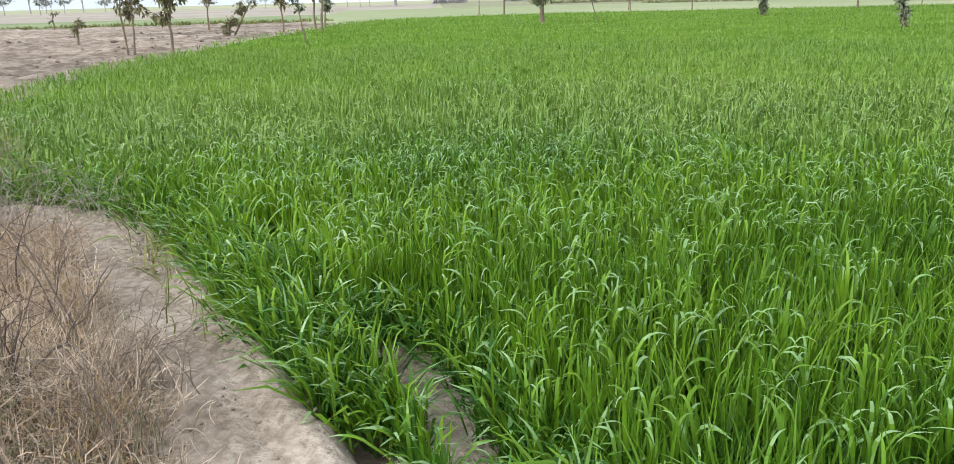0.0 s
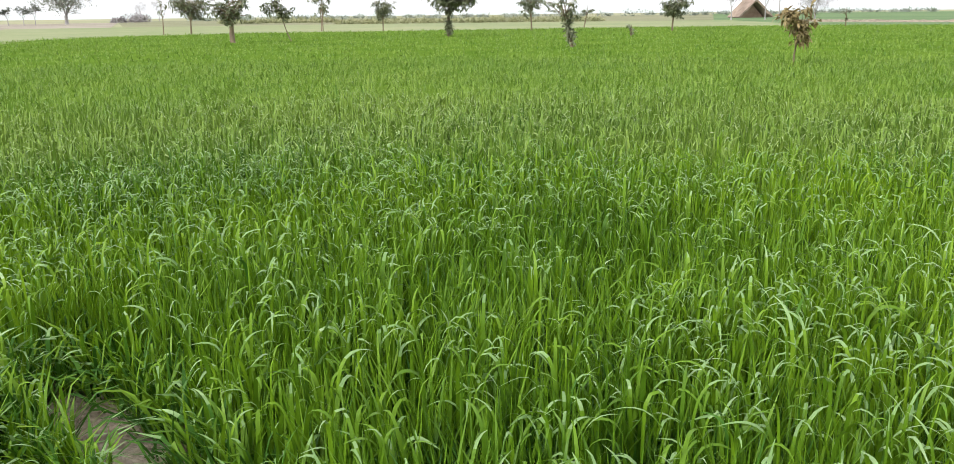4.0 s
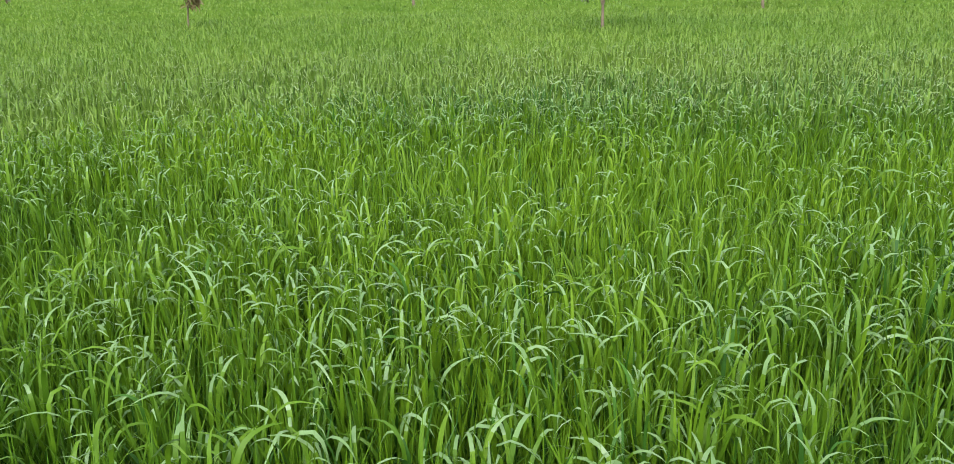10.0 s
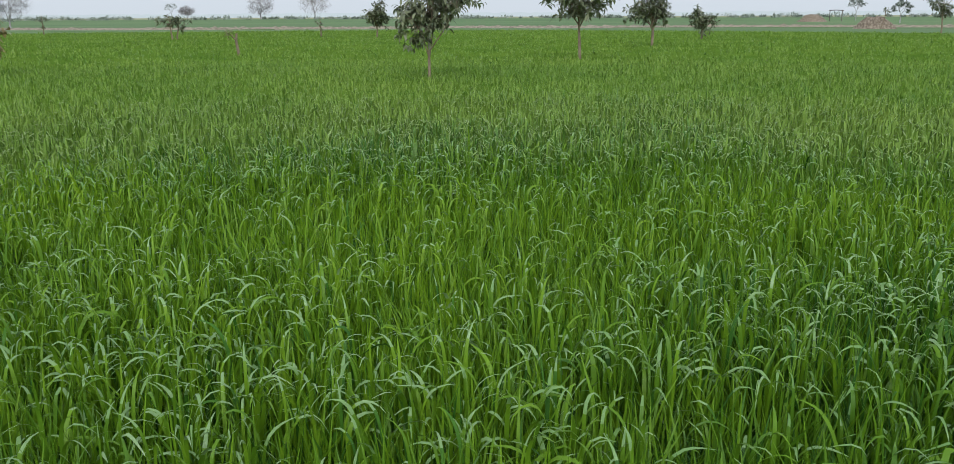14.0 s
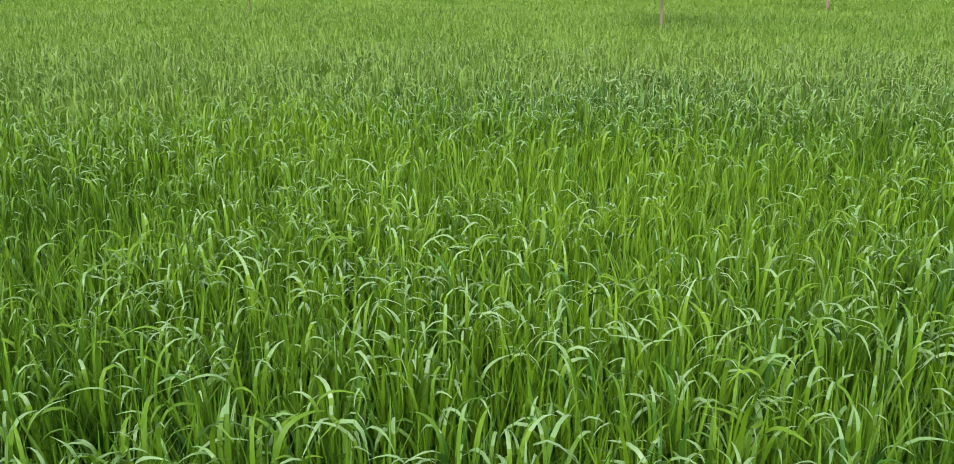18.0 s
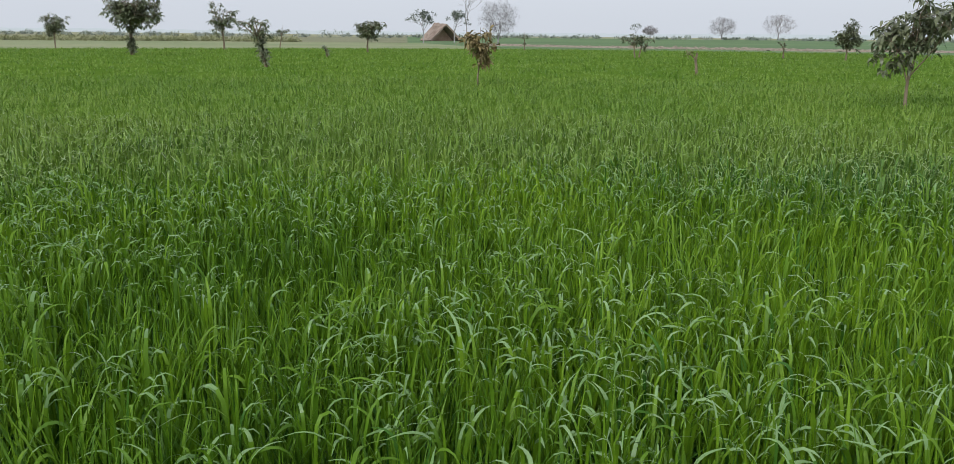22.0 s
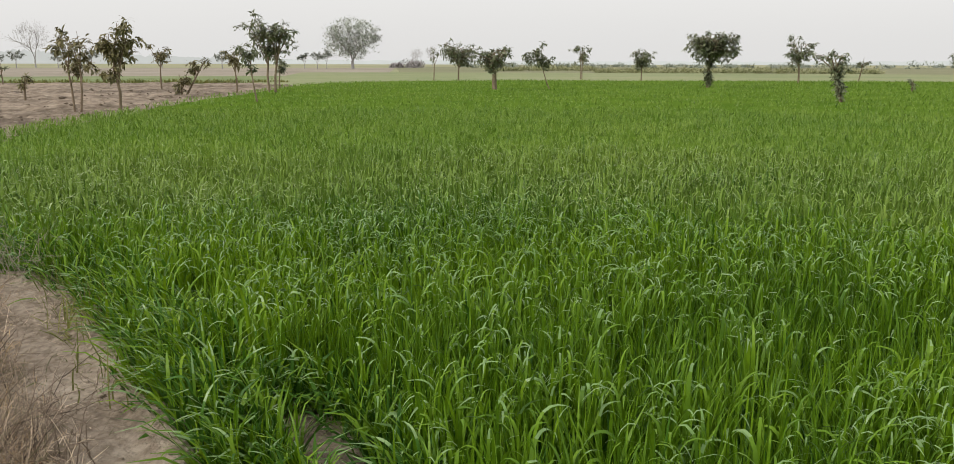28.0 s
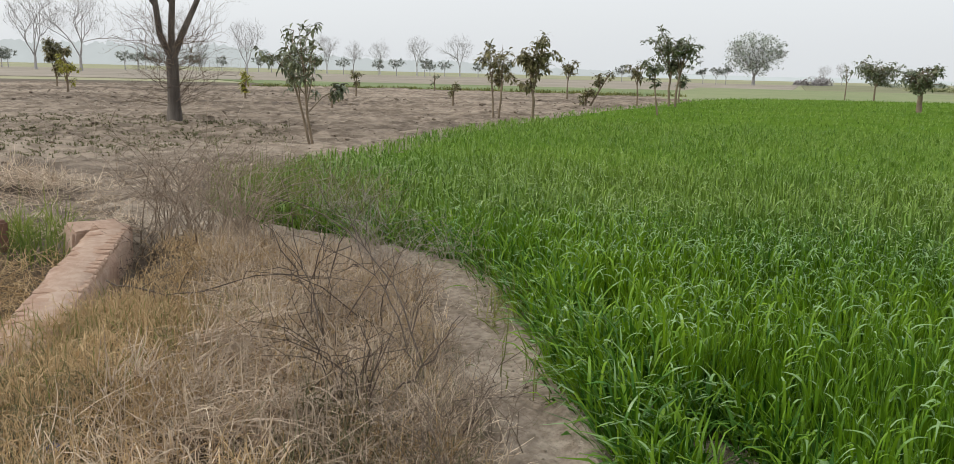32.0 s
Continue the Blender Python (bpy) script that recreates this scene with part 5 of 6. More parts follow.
# ---- distance: tree belts in haze ----
def belt(name, r, a0, a1, top, colour, seed, label, fade=(1, 1, 1, 1)):
    rng = np.random.default_rng(seed)
    az = np.radians(np.linspace(a0, a1, 420))
    u = np.linspace(0, 1, 420)
    z = np.zeros(420)
    for f in (1.5, 4, 9, 23, 55, 110, 170):
        z += np.sin(u * 6.283 * f + rng.uniform(0, 6.28)) / (1 + f * 0.16)
    z = top * (0.72 + 0.07 * z + 0.05 * rng.normal(0, 1, 420)).clip(0.12) * np.interp(u, [0, 0.45, 0.8, 1], fade)
    x, y = r * np.sin(az), r * np.cos(az)
    low = np.stack([x, y, np.full(420, -1.0)], 1)
    high = np.stack([x, y, z], 1)
    back = np.stack([x * 1.03, y * 1.03, z * 0.8], 1)
    v = np.stack([low, high, back], 1).reshape(-1, 3)
    i = (np.arange(419)[:, None] * 3 + np.arange(2)[None]).ravel()
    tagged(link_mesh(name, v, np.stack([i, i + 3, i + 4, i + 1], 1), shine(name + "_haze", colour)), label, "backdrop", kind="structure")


# both belts glow: the haze is their emission colour, not real scattering
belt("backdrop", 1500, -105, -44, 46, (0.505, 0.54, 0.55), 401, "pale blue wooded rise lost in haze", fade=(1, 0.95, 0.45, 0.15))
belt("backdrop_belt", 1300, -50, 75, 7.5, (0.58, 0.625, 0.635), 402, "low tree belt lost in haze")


# ---- the dry bank by the camera ----
BANK = [(-8.0, 1.25), (-7.8, 1.85), (-6.8, 2.42), (-5.95, 2.62), (-5.2, 2.42), (-4.4, 2.02), (-3.5, 1.66), (-2.65, 1.26), (-1.6, 0.6), (-1.6, -1.2), (-4.4, -0.9), (-4.7, -0.32), (-5.1, 0.05), (-5.5, 0.42), (-6.4, 0.68), (-7.2, 1.0)]


def bank_height(p):
    d = far_from(p, BUND)
    return 0.03 + 0.13 * np.clip((d - 0.2) / 0.9, 0, 1) + 0.04 * waves(p, 71, 1.1) - 0.10 * np.clip(1 - far_from(p, [(-5.6, 0.4), (-8.0, 1.0)]) / 0.7, 0, 1) + 0.12 * np.clip(1 - far_from(p, [(-4.7, 0.5), (-4.2, 0.2), (-3.6, -0.1)]) / 0.75, 0, 1)


tagged(grid("dry_bank", np.arange(-8.5, -1.3, 0.12), np.arange(-1.4, 2.7, 0.12), bank_height, STRAW_GAP_SHADE, keep=lambda c: inside(BANK, c[:, :2])), "dry earth bank under matted dead grass, coloured dark as gap shade", "bank", kind="structure")


def dry_grass(name, poly, density, height, mat, seed, label, lean=(0.9, 0.5), width=0.0045, ground=bank_height, k=5, clump=1, loft=0.09, fan=1.0, category="dry grass", curl=1.3):
    """Stalks over a patch of ground, alone or in combed swathes of clump stalks that lie much the same way."""
    rng = np.random.default_rng(seed)
    q = np.array(poly)
    lo, hi = q.min(0), q.max(0)
    n = int(np.prod(hi - lo) * density / clump)
    p = rng.uniform(lo, hi, (n, 2))
    p = p[inside(poly, p)]
    p = p[rng.uniform(0, 1, len(p)) < 0.75 + 0.22 * waves(p, seed + 5, 0.7)]
    az = rng.uniform(0, 6.283, len(p))
    if clump > 1:
        up = np.repeat(rng.normal(0, 0.25, len(p)), clump)
        az = np.repeat(az, clump) + rng.normal(0, fan, len(p) * clump)
        p = np.repeat(p, clump, 0) + rng.normal(0, 0.07, (len(p) * clump, 2))
    n = len(p)
    tilt = rng.normal(lean[0], lean[1], n) + (up if clump > 1 else 0)
    root = np.concatenate([p, (ground(p) + rng.uniform(-0.02, loft, n))[:, None]], 1)
    v, f = blades(rng, root, az, rng.normal(height, height * 0.3, n).clip(0.06), tilt, rng.normal(0.5, curl, n), rng.normal(width, width * 0.25, n).clip(0.0012), k, rng.normal(0, 1.5, n), power=1.3, tip=0.25, base=0.9)
    v[:, 2] = np.maximum(v[:, 2], np.repeat(root[:, 2], 2 * k) - 0.05)
    tagged(link_mesh(name, v, f, mat), label, category, kind="stuff")


GREYBANK = [(-7.6, 1.5), (-6.8, 2.42), (-5.95, 2.62), (-5.2, 2.42), (-4.4, 2.02), (-3.5, 1.66), (-2.65, 1.26), (-1.6, 0.6), (-1.6, -0.6), (-3.2, -0.2), (-4.2, 0.6), (-5.5, 1.0)]
dry_grass("dry_grass", BANK, 2100, 0.14, STRAW, 81, "matted orange-tan dead grass covering the bank", lean=(1.0, 0.5), width=0.0032, k=5, clump=26, fan=1.6, loft=0.12, curl=2.2)
dry_grass("dry_straw", GREYBANK, 2300, 0.20, STRAW_GREY, 82, "tangled pinkish-grey weathered straw on the bank", lean=(1.25, 0.4), width=0.0034, k=5, clump=18, fan=1.3, loft=0.16, curl=1.8)
ORANGE_SPOT = [(-5.6, 0.75), (-4.4, 0.75), (-3.3, 0.35), (-2.4, -0.2), (-2.6, -0.9), (-4.3, -0.75), (-4.75, -0.2), (-5.2, 0.2)]
dry_grass("dry_grass", ORANGE_SPOT, 4600, 0.115, STRAW, 93, "curling orange-tan dead grass covering the bank", lean=(0.8, 0.5), width=0.0028, k=6, clump=22, fan=2.0, loft=0.13, curl=3.0)
OLIVE_SPOT = [(-6.2, 0.55), (-5.0, 1.2), (-3.9, 0.5), (-3.0, -0.9), (-4.4, -0.7), (-5.4, 0.2)]
dry_grass("olive_grass", OLIVE_SPOT, 1100, 0.14, WEED, 83, "patchy olive grass among the dead straw", lean=(0.8, 0.4), width=0.0034, k=5, clump=16, fan=1.6, curl=2.2)
DULL_SPOT = [(-4.0, 1.75), (-3.3, 1.52), (-2.6, 1.2), (-1.9, 0.7), (-2.2, 0.3), (-3.4, 0.8)]
dry_grass("dull_grass", DULL_SPOT, 1300, 0.16, DULL_WEED, 92, "dull grey-green grass mixed into the dead straw", lean=(0.9, 0.4), width=0.004, k=4, clump=12, loft=0.14)
GATE = [(-8.35, -0.05), (-8.35, 0.38), (-9.6, 0.6), (-9.6, -0.2)]
PIT = [(-4.9, -0.35), (-8.2, 0.5), (-8.4, -1.2), (-5.4, -1.9)]
pit_floor = lambda p: np.full(len(p), -0.36)
dry_grass("channel_weeds", GATE, 1000, 0.32, FRESH_GRASS, 84, "yellow-green grass growing in the field channel", lean=(0.35, 0.3), width=0.008, ground=lambda p: np.full(len(p), -0.12), k=4, clump=8)
dry_grass("channel_straw", PIT, 1200, 0.26, STRAW, 85, "dead grey straw lying in the field channel", lean=(1.3, 0.3), width=0.0045, ground=pit_floor, k=4, clump=14, loft=0.42)
VERGE = [(-8.6, -2.5), (-8.7, 0.9), (-10.0, 2.4), (-12.5, 4.0), (-13.5, 3.4), (-12.5, -2.5)]
low_ground = lambda p: np.full(len(p), 0.05)
dry_grass("verge_straw", VERGE, 480, 0.20, STRAW_GREY, 86, "thin dead grass on the field verge", lean=(1.45, 0.2), width=0.006, ground=lambda p: np.maximum(furrow_height(p), 0.03), k=3, clump=12, fan=0.8, loft=0.09)
HEAP = [(-10.9, -0.8), (-10.8, 0.6), (-12.1, 1.0), (-13.2, 0.3), (-12.8, -0.9)]
dry_grass("straw_heap", HEAP, 620, 0.30, STRAW_GREY, 87, "reddish-tan heap of cut straw on the verge", lean=(1.4, 0.2), width=0.007, ground=lambda p: furrow_height(p) + 0.14 * np.clip(far_from(p, HEAP + HEAP[:1]) / 0.35, 0, 1), k=4, clump=14, fan=0.6)
CORNER = [(-7.9, 2.45), (-7.0, 3.0), (-8.5, 3.6), (-11.6, 3.9), (-11.4, 3.2), (-9.9, 2.0), (-9.2, 2.1)]
dry_grass("corner_weeds", CORNER, 480, 0.38, WEED, 88, "tall yellow-green weeds at the wheat's corner", lean=(0.35, 0.25), width=0.010, ground=low_ground, k=4, clump=9)
WEEDY = [(-16, -4), (-16.4, 3.0), (-17.4, 5.3), (-20.0, 6.2), (-23.6, 6.4), (-26.5, 4.4), (-27, -4)]
dry_grass("field_weeds", WEEDY, 520, 0.085, DULL_WEED, 89, "low dull green weeds on the soil", lean=(1.3, 0.3), width=0.03, ground=lambda p: furrow_height(p), k=3, clump=10, loft=0.01)


SPROUTS = [(-8.0, 2.65), (-7.4, 2.72), (-6.9, 2.95), (-7.0, 3.2), (-7.6, 3.1)]
dry_grass("corner_weeds", SPROUTS, 620, 0.26, FRESH_GRASS, 96, "bright yellow-green grass sprouts at the wheat's corner", lean=(0.25, 0.25), width=0.009, ground=low_ground, k=4, clump=12)
THICKET = [(-10.6, 2.2), (-9.6, 2.1), (-8.4, 2.4), (-8.2, 2.8), (-9.6, 3.1), (-10.8, 2.9)]
dry_grass("corner_weeds", THICKET, 420, 0.42, FRESH_GRASS, 97, "tall yellow-green grass among dead weeds at the wheat's corner", lean=(0.25, 0.22), width=0.009, ground=low_ground, k=4, clump=9)
KINKED = [(-5.2, 1.5), (-4.0, 1.55), (-3.0, 1.2), (-2.2, 0.6), (-2.2, 0.2), (-3.2, 0.3), (-3.9, 0.45), (-4.8, 0.9)]
dry_grass("straw_litter", KINKED, 900, 0.115, STRAW_BIT, 94, "short bleached straws strewn over the bank", lean=(1.35, 0.4), width=0.0042, k=4, clump=5, fan=2.5, loft=0.22, curl=1.2)
OLIVE_NEAR = [(-4.6, -0.1), (-3.9, 0.1), (-3.0, 0.1), (-2.6, -0.2), (-2.7, -0.9), (-4.2, -0.8)]
dry_grass("olive_grass", OLIVE_NEAR, 3200, 0.12, DULL_WEED, 95, "curly olive grass grown through the dead straw", lean=(0.8, 0.5), width=0.003, k=5, clump=14, fan=1.8, loft=0.12, curl=2.8)
FRINGE = [(-4.5, 2.0), (-4.1, 1.93), (-3.6, 1.78), (-2.98, 1.5), (-2.5, 1.3), (-2.3, 1.0), (-2.65, 1.1), (-3.3, 1.4), (-4.1, 1.72)]
on_bund = lambda p: np.full(len(p), 0.085)
dry_grass("dry_straw", FRINGE, 3000, 0.15, STRAW_GREY, 98, "tangled grey-brown dead grass spilling onto the mud bund", lean=(1.1, 0.5), width=0.003, ground=on_bund, k=5, clump=18, fan=1.8, loft=0.08, curl=2.4)
dry_grass("dull_grass", FRINGE, 700, 0.13, DULL_WEED, 99, "dull grey-green grass at the bund's edge", lean=(0.8, 0.4), width=0.0032, ground=on_bund, k=5, clump=14, fan=1.8, loft=0.05, curl=2.2)
SPRIGS = [(-6.6, 2.95), (-5.9, 3.16), (-5.2, 3.05), (-4.5, 2.68), (-3.6, 2.24), (-2.85, 1.92), (-2.9, 1.76), (-3.6, 2.06), (-4.5, 2.48), (-5.2, 2.84), (-5.9, 2.94)]
dry_grass("grass_sprigs", SPRIGS, 520, 0.19, WEED, 90, "dull grass tufts rooted where the bund meets the wheat", lean=(0.75, 0.35), width=0.007, ground=lambda p: np.full(len(p), 0.06), k=4, clump=9)
LITTERED = [(-6.6, 2.75), (-5.9, 2.98), (-5.2, 2.86), (-4.5, 2.48), (-3.6, 2.06), (-2.85, 1.76), (-3.1, 1.45), (-3.8, 1.78), (-4.6, 2.1), (-5.3, 2.45), (-6.0, 2.55)]
dry_grass("straw_litter", LITTERED, 420, 0.11, STRAW_GREY, 91, "bits of straw lying on the mud bund", lean=(1.5, 0.08), width=0.0035, ground=lambda p: np.full(len(p), 0.10), k=3, clump=7, loft=0.04)


# the old low brick wall of the channel
WALL_A, WALL_B = Vector((-4.4, -0.2)), Vector((-8.05, 0.75))


def brick_wall():
    ob = thing("channel_wall", (0, 0, 0), "low worn reddish brick wall of a field channel", "wall")
    d = (WALL_B - WALL_A)
    run, d = d.length, d.normalized()
    turn = math.atan2(d.y, d.x)
    rng = random.Random(5)
    core = sweep("core", [tuple(WALL_A), tuple(WALL_A.lerp(WALL_B, 0.5)), tuple(WALL_B)], [(-0.15, -0.36), (-0.16, 0.22), (-0.13, 0.278), (-0.05, 0.292), (0.05, 0.292), (0.13, 0.278), (0.16, 0.22), (0.15, -0.36)], MORTAR, 61, 0.022)
    core.parent = ob
    tagged(core, "worn mortar wash over the bricks")
    shapes = []
    for k in range(4):
        bm = bmesh.new()
        bmesh.ops.create_cube(bm, size=1)
        bmesh.ops.scale(bm, vec=(0.112, 0.145, 0.07), verts=bm.verts)
        bmesh.ops.bevel(bm, geom=bm.edges[:], offset=0.012, segments=1, affect="EDGES")
        for v in bm.verts:
            v.co += Vector([rng.uniform(-0.006, 0.006) for _ in range(3)])
        me = bpy.data.meshes.new("brick")
        bm.to_mesh(me)
        bm.free()
        me.materials.append(BRICK)
        shapes.append(me)
    n = int(run / 0.125)
    for i in range(n):
        for side in (-1, 1):
            o = new("brick", shapes[rng.randrange(4)])
            o.parent = ob
            at = WALL_A + d * (0.125 * (i + 0.5))
            off = Vector((-d.y, d.x)) * side * 0.075
            o.matrix_local = Matrix.Translation((at.x + off.x, at.y + off.y, 0.252 + rng.uniform(-0.008, 0.006))) @ Matrix.Rotation(turn + rng.uniform(-0.04, 0.04), 4, "Z")


brick_wall()


# dead shrubs
def dead_shrub(place, h, w, count, seed, label, thick=0.006, z=0.0, lean=(0, 0), side_twigs=5, material=None):
    rng = np.random.default_rng(seed)
    ob = thing("dead_shrub", (place[0], place[1], z), label, "shrub", "dead shrubs")
    dense = count > 30
    mat = material or (TWIG if dense else TWIG_DARK)
    tangle = []
    for nth in range(count):
        a, reach = rng.uniform(0, 6.283), w / 2 * math.sqrt(rng.uniform(0.02, 1))
        top = np.array([reach * math.cos(a) + lean[0], reach * math.sin(a) + lean[1], h * rng.uniform(0.45, 1.0)])
        b = np.append(rng.normal(0, 0.12 * w, 2), -0.03)
        q = [b]
        for s in (0.25, 0.5, 0.75, 1.0):
            q.append(b + (top - b) * s + rng.normal(0, 0.03 * h, 3) + np.array([-0.5 * reach * math.cos(a), -0.5 * reach * math.sin(a), 0.6 * h]) * s * (1 - s))
        one = [(q, [thick, thick * 0.85, thick * 0.65, thick * 0.5, thick * 0.25])]
        for _ in range(side_twigs):
            k = int(rng.integers(1, 5))
            p0 = np.array(q[k])
            dd = rng.normal(0, 1, 3) + np.array([0.3 * math.cos(a), 0.3 * math.sin(a), 0.5])
            dd /= np.linalg.norm(dd)
            ln = h * rng.uniform(0.12, 0.34)
            one.append(([p0, p0 + dd * ln * 0.5 + rng.normal(0, 0.012, 3), p0 + dd * ln + rng.normal(0, 0.025, 3)], [thick * 0.35, thick * 0.28, thick * 0.16]))
        if dense and nth >= 16:
            tangle += one
        else:
            part("stem", tubes(one, 4), mat, ob)
    if dense:
        tagged(part("twig_tangle", tubes(tangle, 3), mat, ob), kind="stuff")
    return ob


dead_shrub((-8.1, 1.40), 1.30, 1.9, 60, 501, "dense brown dead thorny shrub beside the brick wall", thick=0.006, z=-0.15, side_twigs=7)
dead_shrub((-7.55, 1.08), 0.62, 1.1, 46, 513, "dark dead weed tangle in the hollow beside the brick wall", thick=0.0045, z=-0.3, side_twigs=9, material=TWIG_DARK)
dead_shrub((-6.75, 0.86), 0.42, 0.8, 34, 514, "low dark dead weeds against the brick wall", thick=0.0035, z=-0.15, side_twigs=8, material=TWIG_DARK)
dead_shrub((-7.3, 1.65), 1.0, 1.7, 62, 502, "dense brown dead shrub on the bank", thick=0.005, side_twigs=9)
dead_shrub((-7.0, 2.75), 0.62, 1.4, 34, 503, "grey-brown dead shrub over the wheat's edge", thick=0.0032, side_twigs=8, material=TWIG_PALE)
dead_shrub((-5.3, 1.6), 0.62, 1.3, 7, 504, "sparse dead shrub of dark bent stems on dry grass", thick=0.0055, z=0.15)
dead_shrub((-4.6, 1.55), 0.55, 1.2, 7, 505, "sparse dead shrub of dark bent stems on dry grass", thick=0.005, z=0.15)
dead_shrub((-3.6, 1.15), 0.45, 1.0, 16, 506, "low dead shrub of fine twigs on the bank", thick=0.004, z=0.15, side_twigs=8)
dead_shrub((-5.9, 2.35), 0.5, 1.0, 40, 507, "fine grey dead twigs beside the mud bund", thick=0.0028, z=0.05, side_twigs=7, material=TWIG_PALE)
dead_shrub((-7.9, 2.75), 0.75, 1.5, 40, 511, "pale grey dead weed over the wheat's corner", thick=0.003, side_twigs=8, material=TWIG_PALE)
dead_shrub((-6.1, 3.0), 0.5, 0.9, 26, 512, "pale grey dead weed leaning over the wheat", thick=0.0026, side_twigs=7, material=TWIG_PALE)
dead_shrub((-4.9, 1.55), 0.42, 1.9, 70, 508, "thin tan dead twigs standing in matted grass", thick=0.0028, z=0.1, side_twigs=6)
dead_shrub((-3.3, 1.35), 0.35, 1.2, 60, 509, "thin tan dead twigs at the bund's edge", thick=0.0028, z=0.08, side_twigs=6)

for x, y, h, w, seed in ((-2.75, 1.25, 0.42, 0.8, 541), (-3.05, 1.62, 0.40, 0.6, 542), (-3.3, 1.45, 0.45, 0.9, 543), (-2.5, 0.95, 0.40, 0.8, 544), (-3.9, 1.75, 0.45, 0.7, 545), (-4.6, 1.95, 0.55, 0.9, 546)):
    dead_shrub((x, y), h, w, 11, seed, "wispy dead shrub of fine brown twigs beside the bund", thick=0.0026, z=0.08, side_twigs=7, material=TWIG_BROWN)


def dead_branch(points, thick, seed, twigs=7):
    """A long dead stem through the given points, with short side twigs."""
    rng = np.random.default_rng(seed)
    pts = np.array(points, float)
    ob = thing("dead_branch", tuple(pts[0]), "long dark dead branch over dry grass on the bank", "branch", "dead branches")
    pts = pts - pts[0]
    t = np.concatenate([[0], np.cumsum(np.linalg.norm(np.diff(pts, axis=0), axis=1))])
    u = np.linspace(0, t[-1], 14)
    q = np.stack([np.interp(u, t, pts[:, k]) for k in range(3)], 1)
    for _ in range(2):
        q[1:-1] = (q[:-2] + 2 * q[1:-1] + q[2:]) / 4
    q[1:-1] += rng.normal(0, 0.008, (12, 3))
    stem = part("stem", tubes([(q, np.linspace(thick, thick * 0.3, 14))], 6), TWIG_DARK, ob)
    for _ in range(twigs):
        k = int(rng.integers(2, 13))
        d = (q[k] - q[k - 1]) / np.linalg.norm(q[k] - q[k - 1]) + rng.normal(0, 0.55, 3) + (0, 0, 0.25)
        ln = rng.uniform(0.12, 0.34)
        part("twig", tubes([([q[k], q[k] + d * ln * 0.5, q[k] + d * ln + rng.normal(0, 0.03, 3)], [thick * 0.45, thick * 0.35, thick * 0.15])], 4), TWIG_DARK, stem)


dead_branch([(-6.01, 0.45, 0.27), (-5.26, 0.74, 0.30), (-5.01, 0.94, 0.41), (-4.96, 1.17, 0.49), (-4.75, 1.49, 0.46)], 0.006, 521)
dead_branch([(-3.37, 1.04, 0.17), (-3.43, 1.29, 0.24), (-3.42, 1.52, 0.41), (-3.38, 1.61, 0.58)], 0.0065, 522, 5)
dead_branch([(-4.08, 1.27, 0.15), (-4.20, 1.23, 0.41), (-4.30, 1.25, 0.54), (-4.42, 1.21, 0.68), (-4.54, 1.15, 0.78)], 0.0055, 523)
dead_branch([(-3.63, 1.57, 0.12), (-3.83, 1.60, 0.43), (-4.16, 1.61, 0.60), (-4.39, 1.57, 0.72), (-4.77, 1.43, 0.88), (-5.38, 1.11, 0.95)], 0.005, 524, 9)
dead_branch([(-3.73, 1.59, 0.12), (-4.34, 1.70, 0.45), (-4.68, 1.66, 0.56), (-5.19, 1.43, 0.64)], 0.005, 525, 8)
dead_branch([(-4.29, 0.45, 0.26), (-4.14, 0.68, 0.30), (-4.00, 0.89, 0.27)], 0.005, 526, 4)
dead_branch([(-3.11, 1.48, 0.12), (-3.14, 1.62, 0.31), (-3.19, 1.73, 0.42)], 0.004, 527, 4)
dead_branch([(-3.52, 1.33, 0.12), (-3.19, 1.32, 0.22), (-2.91, 1.21, 0.18)], 0.004, 528, 5)


def straw_bundle(x, y, heading, length, wide, count, seed, high=0.05, fan=0.12):
    """A combed swathe of long straws that lie much one way and arch a little."""
    rng = np.random.default_rng(seed)
    h = radians(heading)
    along, across = np.array([math.cos(h), math.sin(h)]), np.array([-math.sin(h), math.cos(h)])
    off = rng.normal(0, wide, count)
    p = np.array([x, y]) + across[None] * off[:, None] + along[None] * rng.normal(0, 0.12 * length, count)[:, None]
    root = np.concatenate([p, (bank_height(p) + 0.10 + rng.uniform(0, high, count))[:, None]], 1)
    v, f = blades(rng, root, h + rng.normal(0, fan + 0.16, count) + off * 0.8, rng.normal(0.72 * length, 0.28 * length, count).clip(0.08), rng.normal(1.30, 0.16, count), rng.normal(0.45, 0.6, count), rng.normal(0.004, 0.001, count), 7, rng.normal(0, 1.0, count), power=1.0, tip=0.4, base=0.9)
    v[:, 2] = np.maximum(v[:, 2], bank_height(v[:, :2]) + 0.07)
    tagged(link_mesh("straw_bundle", v, f, STRAW_LONG), "combed swathe of long pale dead straw on the bank", "straw", group="straw swathes", kind="stuff")


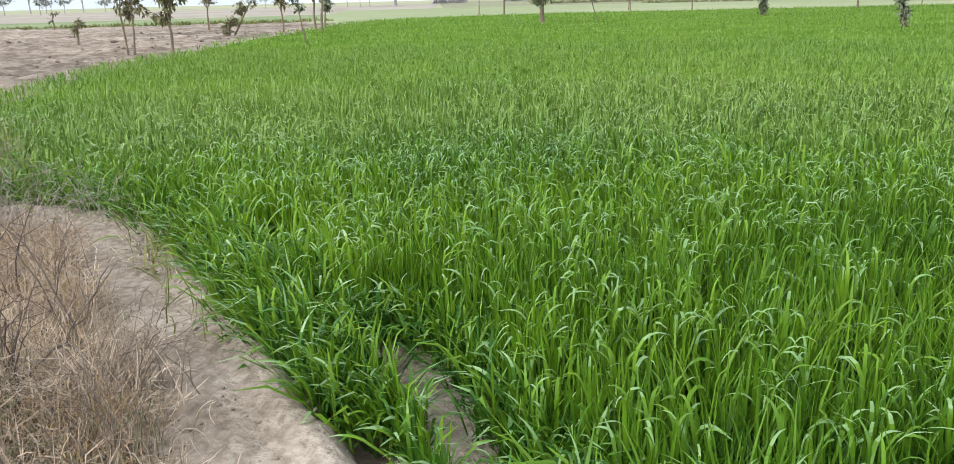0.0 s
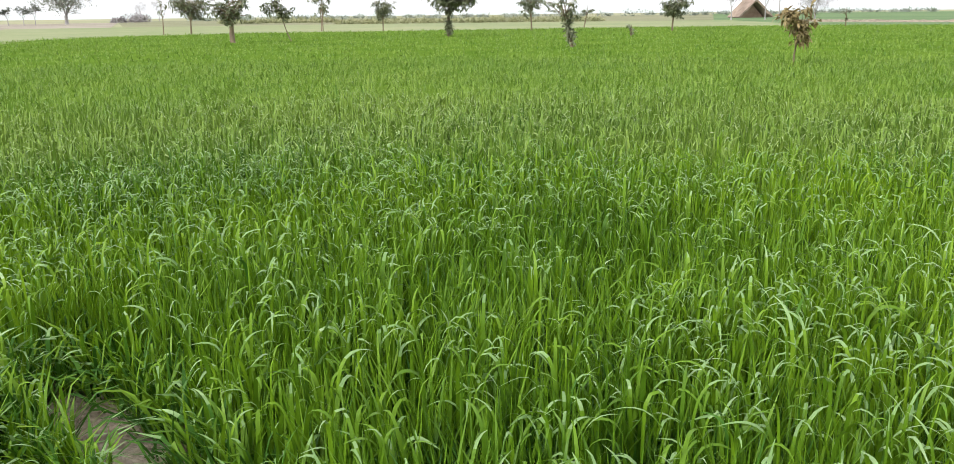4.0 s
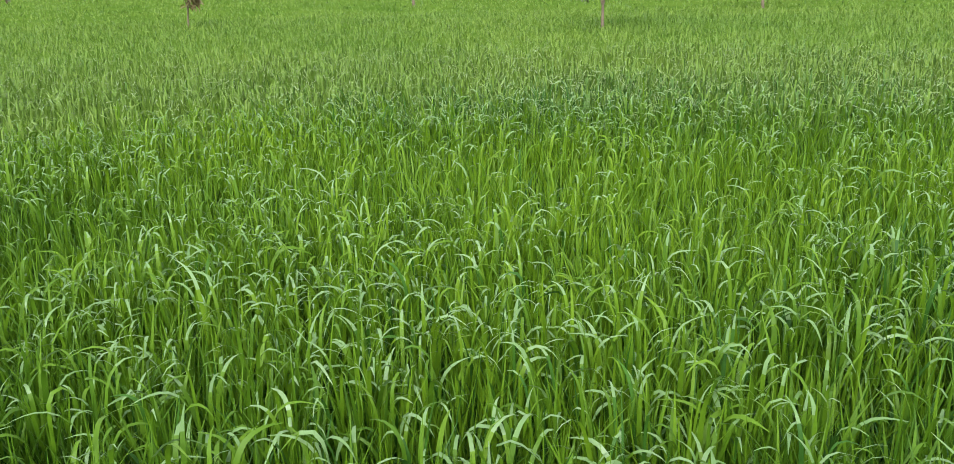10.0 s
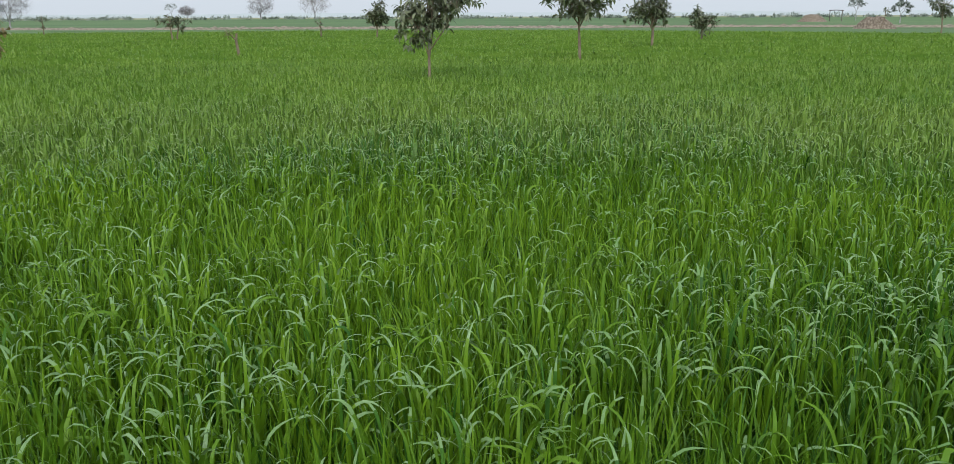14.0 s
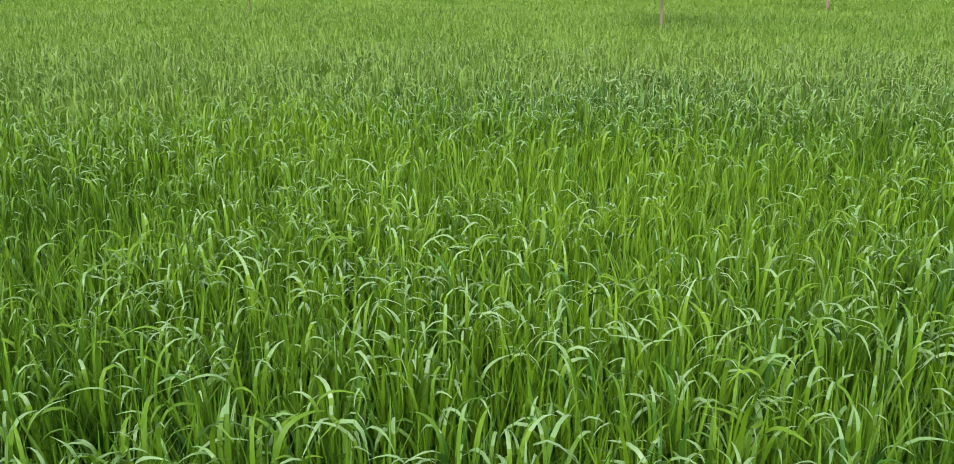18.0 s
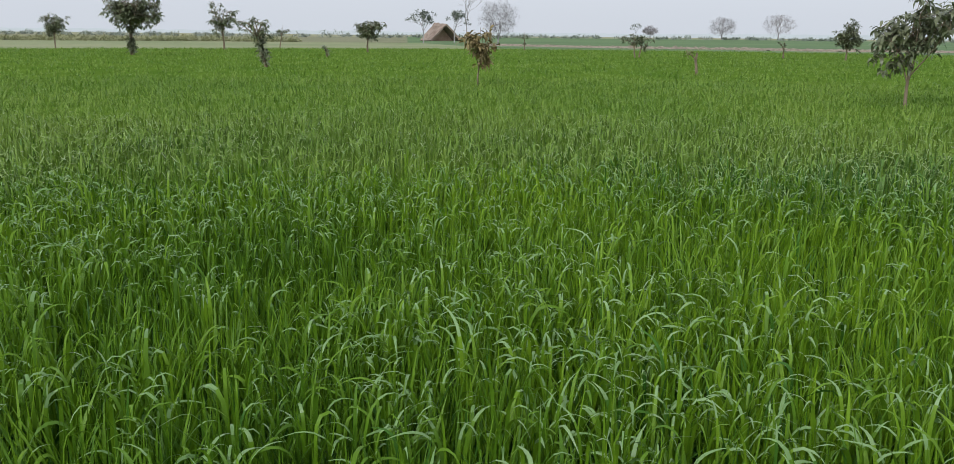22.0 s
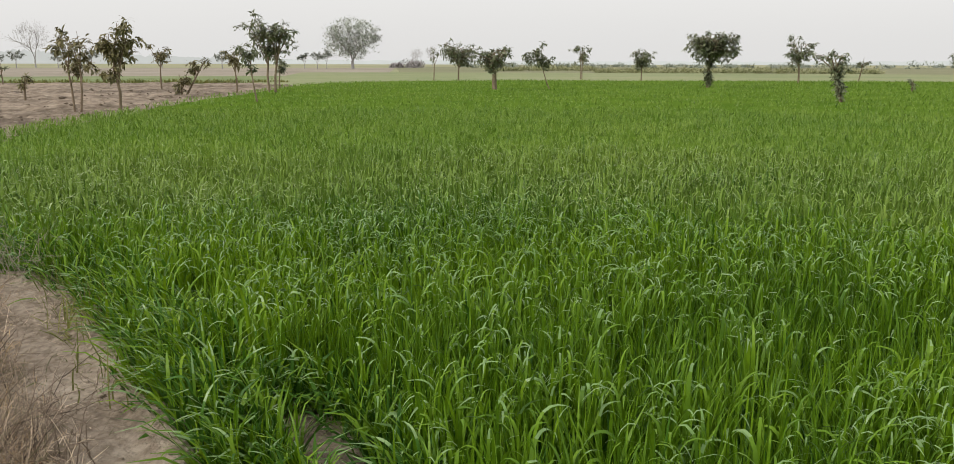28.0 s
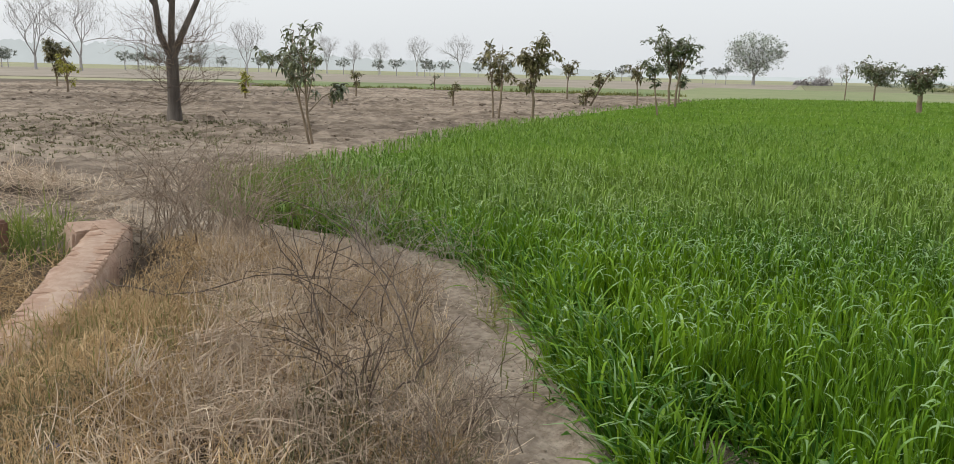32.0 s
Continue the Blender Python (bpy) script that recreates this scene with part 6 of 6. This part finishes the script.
for spec_ in ((-3.6, 0.85, -15, 0.50, 0.08, 90, 531), (-3.45, 0.92, -48, 0.55, 0.09, 110, 532), (-4.2, 0.62, 65, 0.45, 0.06, 70, 533), (-4.28, 0.78, 15, 0.40, 0.06, 60, 534), (-3.3, 0.42, 62, 0.60, 0.03, 34, 535), (-3.75, 0.55, 120, 0.36, 0.07, 50, 536), (-3.9, 1.0, -70, 0.34, 0.07, 60, 537), (-3.25, 0.75, -85, 0.40, 0.06, 60, 538), (-4.6, 0.9, 20, 0.34, 0.07, 50, 539), (-3.75, 0.3, 160, 0.36, 0.06, 50, 540), (-4.0, 0.8, 200, 0.36, 0.06, 50, 541)):
    straw_bundle(*spec_)


def rough_block(name, size, at, turn, material, label, category, seed=1):
    bm = bmesh.new()
    bmesh.ops.create_cube(bm, size=1)
    bmesh.ops.scale(bm, vec=size, verts=bm.verts)
    bmesh.ops.bevel(bm, geom=bm.edges[:], offset=0.025, segments=2, affect="EDGES")
    bmesh.ops.subdivide_edges(bm, edges=bm.edges, cuts=3, use_grid_fill=True)
    for v in bm.verts:
        v.co += 0.036 * Vector(noise.noise_vector(v.co * 5 + Vector((seed, 0, 0))))
    me = bpy.data.meshes.new(name)
    bm.to_mesh(me)
    bm.free()
    me.materials.append(material)
    ob = new(name, me)
    ob.matrix_world = Matrix.Translation(at) @ Matrix.Rotation(radians(turn), 4, "Z")
    return tagged(ob, label, category)


rough_block("sluice_pier", (0.42, 0.50, 0.62), (-8.42, 0.66, -0.08), 8, MORTAR, "worn pinkish brick pier at the channel wall's end", "pier", 2)
rough_block("sluice_wall", (0.30, 1.5, 0.74), (-8.62, -0.80, -0.10), 8, DARK_PLASTER, "dark reddish-brown plastered wall of the field channel", "wall", 4)


def plastic_scrap():
    bm = bmesh.new()
    bmesh.ops.create_grid(bm, x_segments=5, y_segments=4, size=0.025)
    for v in bm.verts:
        v.co.z = 0.02 * noise.noise(v.co * 40)
    ex = bmesh.ops.extrude_face_region(bm, geom=bm.faces[:])
    for el in ex["geom"]:
        if isinstance(el, bmesh.types.BMVert):
            el.co.z += 0.002
    me = bpy.data.meshes.new("plastic_scrap")
    bm.to_mesh(me)
    bm.free()
    me.materials.append(BLUE)
    ob = new("plastic_scrap", me)
    ob.matrix_world = pose(-3.43, -0.04, 0.27, 20, 10, 30)
    tagged(ob, "crumpled blue plastic scrap caught in dry grass", "litter")


plastic_scrap()
